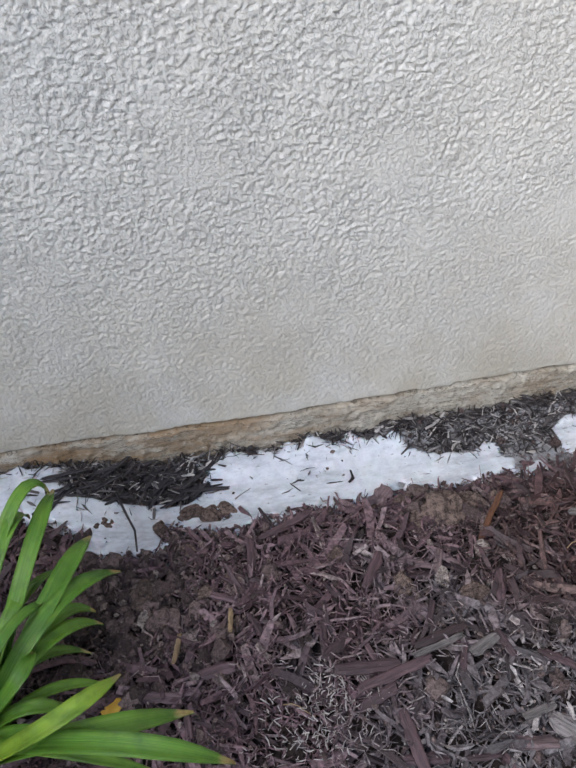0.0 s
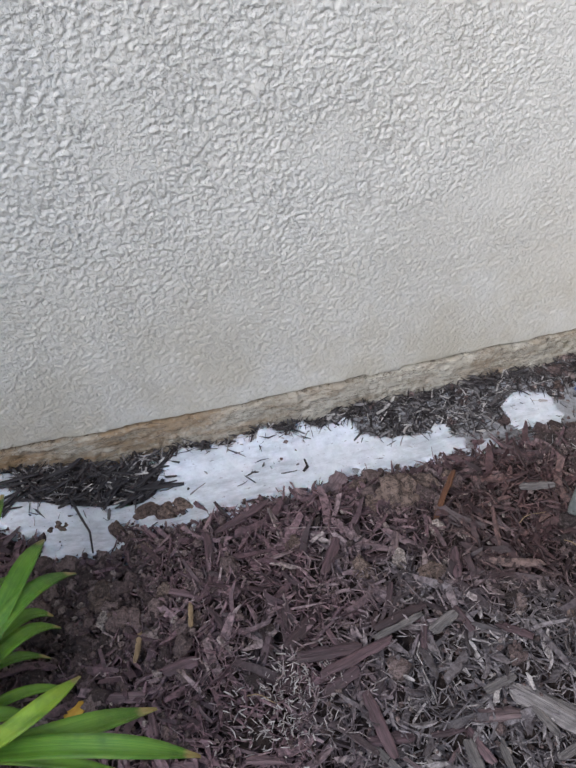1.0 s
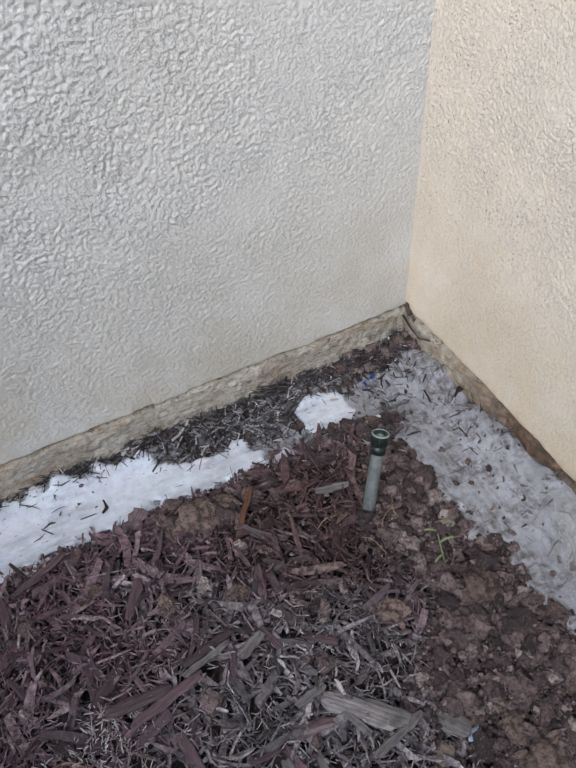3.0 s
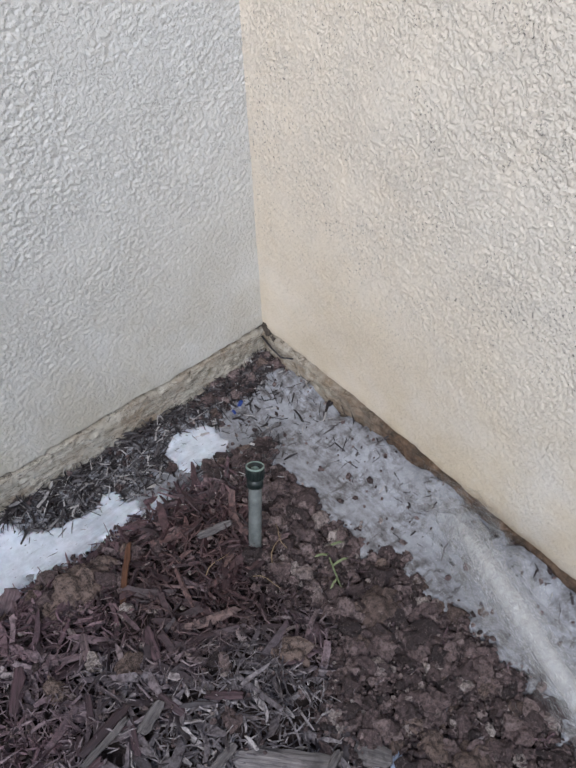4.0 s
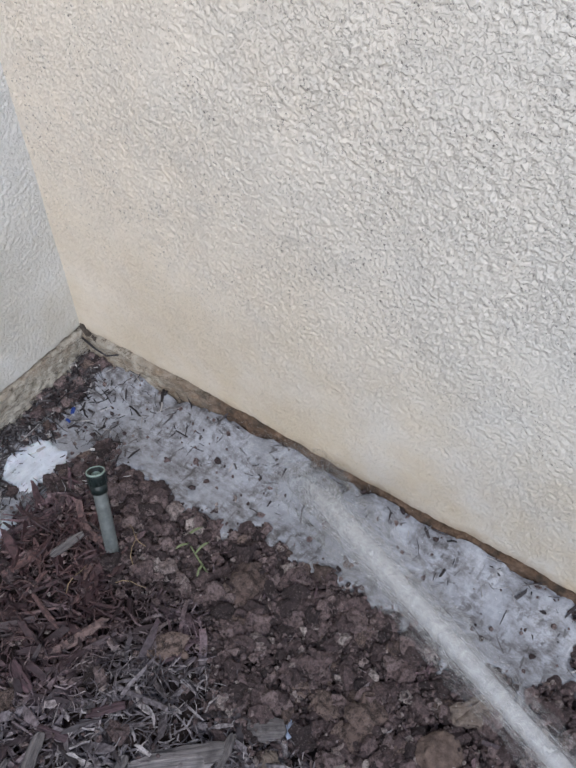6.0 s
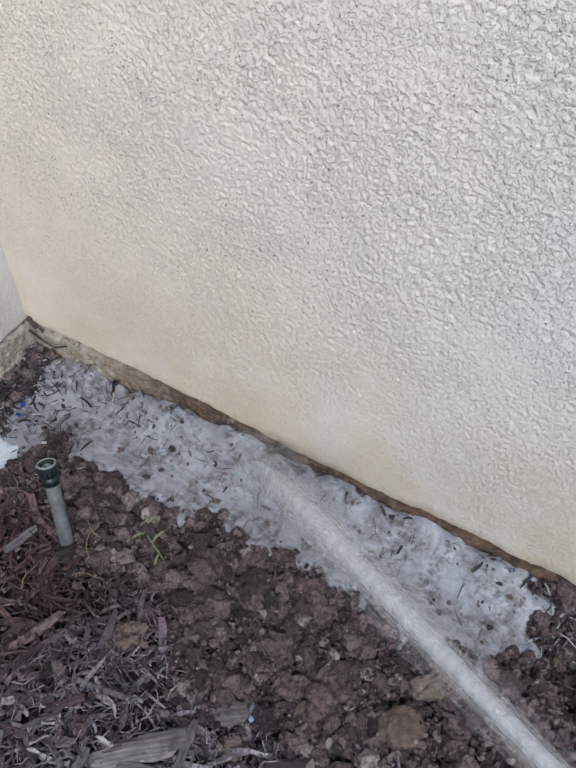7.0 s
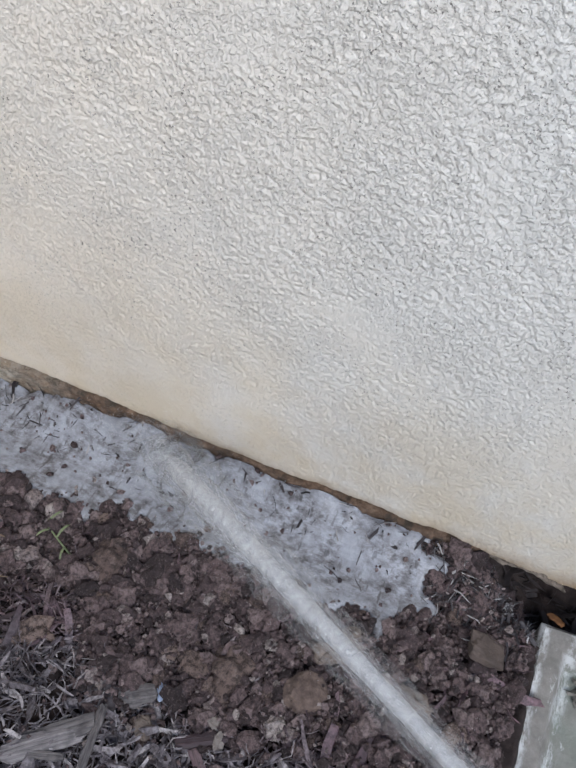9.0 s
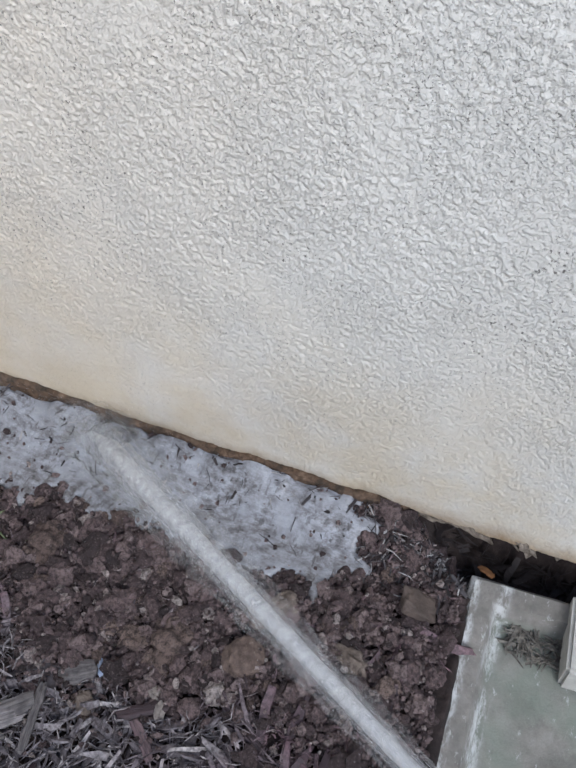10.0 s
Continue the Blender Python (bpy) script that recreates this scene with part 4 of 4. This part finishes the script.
def blade(points, width, channel=0.25, thick=0.0012):
    """A strap leaf along points: channelled, tapering to its tip, with two sides."""
    bm = bmesh.new()
    uv = bm.loops.layers.uv.new("across_along")
    n = len(points)
    rows = []
    for i, q in enumerate(points):
        d = (points[min(i + 1, n - 1)] - points[max(i - 1, 0)]).normalized()
        side = d.cross(Vector((0, 0, 1)))
        side = side.normalized() if side.length > 1e-4 else Vector((1, 0, 0))
        nor = side.cross(d)
        t = i / (n - 1)
        w = width * (0.75 + 0.25 * min(1, t * 4)) * max(0.12, 1 - max(0.0, (t - 0.66) / 0.34) ** 2.6)
        row = []
        for c in (-1, -0.5, 0, 0.5, 1):
            row.append(q + side * (c * w / 2) + nor * (abs(c) ** 1.5 * w * channel))
        rows.append(([bm.verts.new(r + nor * thick / 2) for r in row], [bm.verts.new(r - nor * thick / 2) for r in row]))
    for (a, b), (c, d) in zip(rows, rows[1:]):
        for k in range(4):
            up, down = bm.faces.new((a[k], a[k + 1], c[k + 1], c[k])), bm.faces.new((b[k + 1], b[k], d[k], d[k + 1]))
            up.smooth = down.smooth = True
            at = rows.index((a, b)) / (n - 1)
            on = (rows.index((a, b)) + 1) / (n - 1)
            for lp, q in zip(up.loops, ((k, at), (k + 1, at), (k + 1, on), (k, on))):
                lp[uv].uv = (q[0] / 4, q[1])
            for lp, q in zip(down.loops, ((k + 1, at), (k, at), (k, on), (k + 1, on))):
                lp[uv].uv = (q[0] / 4, q[1])
        bm.faces.new((a[0], c[0], d[0], b[0]))
        bm.faces.new((a[4], b[4], d[4], c[4]))
    bm.faces.new(rows[-1][0] + rows[-1][1][::-1])
    return bm


weed = tagged(new("weed_seedling"), "spindly green weed seedling lying on the soil", "weed")
wz = height(-0.226, -0.440)
weed.matrix_world = Matrix.Translation((-0.226, -0.440, wz)) @ Matrix.Scale(1.25, 4)
part("stem", strand([Vector(q) for q in ((-0.012, -0.045, 0.006), (-0.008, -0.022, 0.016), (0.002, 0.002, 0.018), (0.010, 0.018, 0.014), (0.014, 0.030, 0.010))], 0.0013), GREEN, weed)
for a, b in (((0.014, 0.030, 0.010), (0.038, 0.020, 0.014)), ((0.002, 0.002, 0.018), (0.022, -0.004, 0.022)), ((-0.004, -0.014, 0.017), (-0.022, -0.020, 0.018)), ((0.010, 0.018, 0.014), (-0.006, 0.026, 0.018)), ((-0.010, -0.036, 0.008), (0.002, -0.046, 0.010))):
    a, b = Vector(a), Vector(b)
    part("leaf", blade([a.lerp(b, t / 5) + Vector((0, 0, 0.004 * math.sin(t / 5 * 3.1))) for t in range(6)], 0.0028, 0.15, 0.0006), GREEN, weed)

for x, y, turn, ln in ((-0.275, -0.365, 40, 0.055), (-0.255, -0.352, 75, 0.05), (-0.32, -0.40, -60, 0.045), (-0.36, -0.33, 15, 0.05), (-0.83, -0.50, -25, 0.045)):
    bm = strand([Vector((ln * (t - 0.5), 0.004 * math.sin(t * 5), 0.003 * math.sin(t * 3))) for t in (0, 0.25, 0.5, 0.75, 1)], 0.0008)
    me = bpy.data.meshes.new("dry_straw")
    bm.to_mesh(me)
    bm.free()
    rest("dry_straw", me, TAN, x, y, 0.018, (0, 4, turn), "pale dry straw on the mulch", "straw", "straws on the bed")


# ---- dark sticks beside the north wall ----
SOAKED = wood("soaked_wood", (0.010, 0.009, 0.011), (0.052, 0.047, 0.056), 0.55)
kinds = [shred_mesh("stick", 200 + i, 0.075, 0.006 + 0.0012 * (i % 3), 0.004, 0.06) for i in range(5)]
for me in kinds:
    me.materials.append(SOAKED)
for i in range(34):
    x, y = g.uniform(-1.16, -0.89), g.uniform(-0.085, -0.018)
    ob = tagged(new("stick", kinds[i % 5]), "dark soaked stick lying beside the wall", "stick", "sticks beside the wall")
    ob.matrix_world = pose(x, y, height(x, y) + 0.014 + 0.010 * g.random(), g.uniform(-10, 10), g.uniform(-9, 9), g.gauss(22, 22)) @ Matrix.Scale(g.uniform(0.45, 1.1), 4)
spine = [Vector((x, y, height(x, y) + 0.024)) for x, y in ((-1.058, -0.065), (-1.041, -0.117), (-1.030, -0.150), (-1.027, -0.200))]
me = bpy.data.meshes.new("twig")
bm = strand(spine, 0.0024)
bm.to_mesh(me)
bm.free()
put("twig", me, SOAKED, "thin black crooked twig lying across the foam", "twig")

# ---- dirt in the corner and on the cream wall ----
GRIME = plain("dark_grime", (0.030, 0.024, 0.020), (0.13, 0.105, 0.085), 120, 0.95)
for i, (y, z, r) in enumerate(((-0.008, 0.066, 0.007), (-0.016, 0.058, 0.008), (-0.030, 0.050, 0.006))):
    ob = put("dirt_speck", lump_mesh("dirt_speck", 20.0 + i, (r * 0.5, r, r * 1.25), 3, 0.6), GRIME, "small dark speck of dirt stuck to the stucco", "dirt", "specks on the cream wall")
    ob.matrix_world = pose(-0.001, y, z, 20 * i, 0, 0)
me = bpy.data.meshes.new("twig")
bm = strand([Vector(q) for q in ((-0.012, -0.012, 0.052), (-0.016, -0.045, 0.046), (-0.018, -0.075, 0.046), (-0.010, -0.098, 0.054))], 0.0022)
bm.to_mesh(me)
bm.free()
put("twig", me, SOAKED, "dark bent twig caught in the corner of the walls", "twig")
RUBBLE = plain("soiled_mortar", (0.06, 0.044, 0.033), (0.30, 0.255, 0.21), 70, 0.95, 0.004)
for i, (y, z, r) in enumerate(((-1.052, 0.026, 0.013), (-1.086, 0.027, 0.009), (-1.112, 0.026, 0.016), (-1.165, 0.030, 0.011), (-1.183, 0.032, 0.017), (-1.226, 0.034, 0.010))):
    ob = put("mortar_lump", lump_mesh("mortar_lump", 40.0 + i, (r * 0.7, r * 1.6, r * 0.6), 3, 0.75), RUBBLE, "crumbling soiled lump of mortar under the stucco edge", "mortar", "mortar crumbs under the wall")
    ob.matrix_world = pose(0.009, y, z + 0.004, 15 * i, 8, 0)


# ---- strap-leaved plant ----
plant = tagged(new("strap_leaf_plant"), "clump of glossy green arching strap leaves", "plant")
base = Vector((-1.27, -0.47, height(-1.27, -0.47)))
plant.matrix_world = Matrix.Translation(base)


def strap(bow, tip, width, start=(0, 0), material=None):
    """An arching leaf that leaves the crown towards bow and droops to its tip."""
    a = Vector((start[0], start[1], 0.0))
    mid, b = Vector(bow) - base, Vector(tip) - base
    pts = []
    for i in range(17):
        t = i / 16
        pts.append(a * (1 - t) ** 2 + mid * (2 * t * (1 - t)) + b * t * t)
    part("leaf", blade(pts, width), material or LEAF, plant)


for i, (bow, tip, width) in enumerate((
    ((-1.123, -0.308, 0.267), (-1.113, -0.194, 0.200), 0.024),
    ((-1.143, -0.198, 0.335), (-1.114, -0.216, 0.220), 0.020),
    ((-1.102, -0.370, 0.249), (-1.075, -0.240, 0.140), 0.029),
    ((-1.126, -0.375, 0.264), (-1.040, -0.294, 0.120), 0.027),
    ((-1.131, -0.392, 0.224), (-1.072, -0.352, 0.090), 0.022),
    ((-1.097, -0.582, 0.289), (-1.039, -0.470, 0.170), 0.024),
    ((-1.114, -0.571, 0.264), (-0.961, -0.511, 0.120), 0.029),
    ((-1.067, -0.581, 0.304), (-0.919, -0.592, 0.150), 0.027),
    ((-1.155, -0.259, 0.308), (-1.145, -0.237, 0.200), 0.020),
    ((-1.142, -0.317, 0.156), (-1.085, -0.319, 0.070), 0.021),
    ((-1.167, -0.472, 0.190), (-1.115, -0.462, 0.080), 0.020),
    ((-1.152, -0.337, 0.236), (-1.152, -0.297, 0.130), 0.021),
    ((-1.133, -0.481, 0.228), (-1.150, -0.400, 0.140), 0.021),
    ((-1.165, -0.40, 0.20), (-1.095, -0.375, 0.060), 0.017), ((-1.175, -0.36, 0.24), (-1.120, -0.265, 0.110), 0.016), ((-1.16, -0.44, 0.17), (-1.075, -0.420, 0.050), 0.016),
    ((-1.17, -0.50, 0.20), (-1.060, -0.520, 0.070), 0.018), ((-1.18, -0.30, 0.28), (-1.185, -0.190, 0.130), 0.018), ((-1.16, -0.54, 0.24), (-1.010, -0.560, 0.080), 0.017),
    ((-1.19, -0.42, 0.26), (-1.125, -0.335, 0.150), 0.016), ((-1.20, -0.45, 0.14), (-1.130, -0.430, 0.035), 0.015),
    ((-1.20, -0.62, 0.30), (-1.120, -0.720, 0.12), 0.024), ((-1.24, -0.66, 0.32), (-1.200, -0.800, 0.12), 0.026), ((-1.28, -0.68, 0.32), (-1.320, -0.840, 0.12), 0.026),
    ((-1.38, -0.62, 0.32), (-1.480, -0.760, 0.12), 0.026), ((-1.45, -0.52, 0.32), (-1.600, -0.560, 0.10), 0.026), ((-1.42, -0.42, 0.32), (-1.580, -0.360, 0.10), 0.026),
    ((-1.36, -0.36, 0.34), (-1.440, -0.220, 0.12), 0.026), ((-1.28, -0.32, 0.36), (-1.290, -0.180, 0.16), 0.024))):
    strap(bow, tip, width, (rng.uniform(-0.015, 0.015), rng.uniform(-0.02, 0.02)), LEAF_PALE if i == 5 else LEAF)


# ---- splash block ----
def loft(rings):
    bm = bmesh.new()
    vs = [[bm.verts.new(q) for q in r] for r in rings]
    n = len(rings[0])
    for a, b in zip(vs, vs[1:]):
        for i in range(n):
            bm.faces.new((a[i], a[(i + 1) % n], b[(i + 1) % n], b[i]))
    bm.faces.new(vs[0][::-1])
    bm.faces.new(vs[-1])
    return bm


def tray(x0, x1, y0, y1, z0, z1, rim, floor):
    """A slab with a raised rim on three sides and sloping inner faces."""
    def ring(d, z, open_end):
        return [(x0 if open_end else x0 + d, y0 + d, z), (x1 - d, y0 + d, z), (x1 - d, y1 - d, z), (x0 if open_end else x0 + d, y1 - d, z)]
    rings = [ring(-0.006, z0, False), ring(0.0, z1 - 0.006, False), ring(0.006, z1, False), ring(rim, z1 - 0.001, True), ring(rim + 0.014, floor, True)]
    bm = loft(rings)
    edges = [e for e in bm.edges if e.calc_length() > 0.05]
    bmesh.ops.subdivide_edges(bm, edges=edges, cuts=14, use_grid_fill=True)
    for v in bm.verts:
        q = v.co
        v.co += Vector((noise.noise(q * 40), noise.noise(q * 40 + Vector((5, 0, 0))), noise.noise(q * 40 + Vector((0, 9, 0))))) * 0.0016
    return bm


block = tagged(new("splash_block"), "weathered concrete splash block with lime-streaked rim and mossy trough", "splash block")
block.matrix_world = Matrix.Translation((-0.034, -1.126, -0.02)) @ Matrix.Rotation(radians(2.5), 4, "Z")
part("tray", tray(-0.58, 0.0, -0.30, 0.0, -0.13, 0.0, 0.034, -0.036), MOSSY, block)

brick = tagged(new("concrete_block"), "pale concrete block end lying in the trough", "block")
brick.matrix_world = Matrix.Translation((-0.080, -1.315, -0.055)) @ Matrix.Rotation(radians(4), 4, "Z")
bm = bmesh.new()
bmesh.ops.create_cube(bm, size=1)
bmesh.ops.scale(bm, vec=(0.115, 0.095, 0.060), verts=bm.verts)
bmesh.ops.translate(bm, vec=(0, 0, 0.030), verts=bm.verts)
bmesh.ops.bevel(bm, geom=bm.edges[:], offset=0.005, segments=2, affect="EDGES")
part("block_body", bm, CONCRETE, brick)

tile = rest("broken_tile", lump_mesh("broken_tile", 12.0, (0.026, 0.032, 0.010), 4, 0.3, 0.8), plain("brown_tile", (0.05, 0.037, 0.031), (0.12, 0.09, 0.076)), -0.125, -1.068, 0.022, (28, 10, 15), "brown broken tile stuck in the soil beside the block", "tile")

n = 240
p = np.stack([-0.078 - 0.042 * rng.uniform(0, 1, n) ** 1.6, rng.uniform(-1.33, -1.195, n)], -1)
a = shreds(n, np.column_stack([p, rng.uniform(-0.055, -0.046, n)]), rng.uniform(0.004, 0.040, n), rng.uniform(0.0008, 0.004, n), rng.uniform(0.0008, 0.002, n), 0.12, 3)
put("trough_litter", mesh_of("trough_litter", *a, soft=False), plain("grey_litter", (0.04, 0.035, 0.03), (0.26, 0.24, 0.21), 90), "grey twigs and debris in the trough of the block", "litter", kind="stuff")


# ---- water jet ----
jet = tagged(new("water_jet"), "white jet of spray aimed at the foot of the wall", "water jet")
landing, nozzle = Vector((-0.016, -0.485, 0.006)), Vector((-0.624, -1.267, 0.746))
axis = np.array(landing - nozzle)
d = axis / np.linalg.norm(axis)
e1 = np.cross(d, (0, 0, 1))
e1 /= np.linalg.norm(e1)
e2 = np.cross(d, e1)


def sheath(r0, r1, seed, ragged, fade, reach=1.0):
    """A ragged tube round the jet's axis, from radius r0 at the nozzle to r1 at the wall."""
    s, a = np.meshgrid(np.linspace(0, reach, 160), np.linspace(0, 2 * math.pi, 25), indexing="ij")
    r = (r0 + (r1 - r0) * s ** 1.25) * (1 + ragged * fbm(s * 34, np.cos(a) * 1.2 + 2 * np.sin(a), 3, seed)) * (0.02 + 0.98 * smooth(1.0, fade, s) if fade < 1 else 1.0)
    p = np.array(nozzle) + axis * s[..., None] + r[..., None] * (np.cos(a)[..., None] * e1 + np.sin(a)[..., None] * e2)
    return mesh_of("sheath", p.reshape(-1, 3), grid_faces(160, 25))


part("core", sheath(0.0014, 0.0110, 401, 0.12, 0.68), spray_material("white_water", 1.0), jet, "dense white core of the jet")
for name, r0, r1, cover, ragged, seed, fade in (("inner_spray", 0.0024, 0.0170, 0.40, 0.16, 411, 0.84), ("spray_veil", 0.0036, 0.029, 0.17, 0.22, 421, 1.0), ("mist", 0.0050, 0.052, 0.060, 0.28, 431, 1.0)):
    part(name, sheath(r0, r1, seed, ragged, fade, 1.03), spray_material(name, cover), jet, "thin veil of fine spray round the jet")

n = 14000
s = rng.uniform(0, 1.0, n) ** 0.5
kind = rng.uniform(0, 1, n)
wide = np.where(kind < 0.45, 0.001 + 0.012 * s, np.where(kind < 0.75, 0.0015 + 0.019 * s, 0.002 + 0.037 * s))
at = np.array(nozzle)[None] + axis[None] * s[:, None] + rng.normal(0, 1, (n, 3)) * wide[:, None]
# drops thrown along the foot of the wall where the jet lands
m = 9000
back = np.stack([-np.abs(rng.normal(0.010, 0.030, m)), -0.470 + rng.normal(0, 0.050, m), 0.010 + np.abs(rng.normal(0, 0.022, m))], -1)
at, s, kind = np.concatenate([at, back]), np.concatenate([s, np.ones(m)]), np.concatenate([kind, np.ones(m)])
n += m
ln = rng.uniform(0.004, 0.014, n) * np.where(kind < 0.45, 1.0, 0.35)
wd = rng.uniform(0.00009, 0.00026, n) * np.where(kind < 0.45, 1.2, 0.8) * (0.12 + 0.88 * s ** 1.5)
pts = [at - d[None] * (0.5 * ln)[:, None], at + d[None] * (0.5 * ln)[:, None]]
for c in range(3):
    an = 2.094 * c
    pts.append(at + (e1 * math.cos(an) + e2 * math.sin(an))[None] * wd[:, None])
P = np.stack(pts, 1)
f = [(0, 3, 2), (0, 4, 3), (0, 2, 4), (1, 2, 3), (1, 3, 4), (1, 4, 2)]
F = (np.array(f)[None] + (np.arange(n) * 5)[:, None, None]).reshape(-1, 3)
part("fine_spray", mesh_of("fine_spray", P.reshape(-1, 3), F), spray_material("drops", 1.0), jet, "fine white drops flying with the jet")
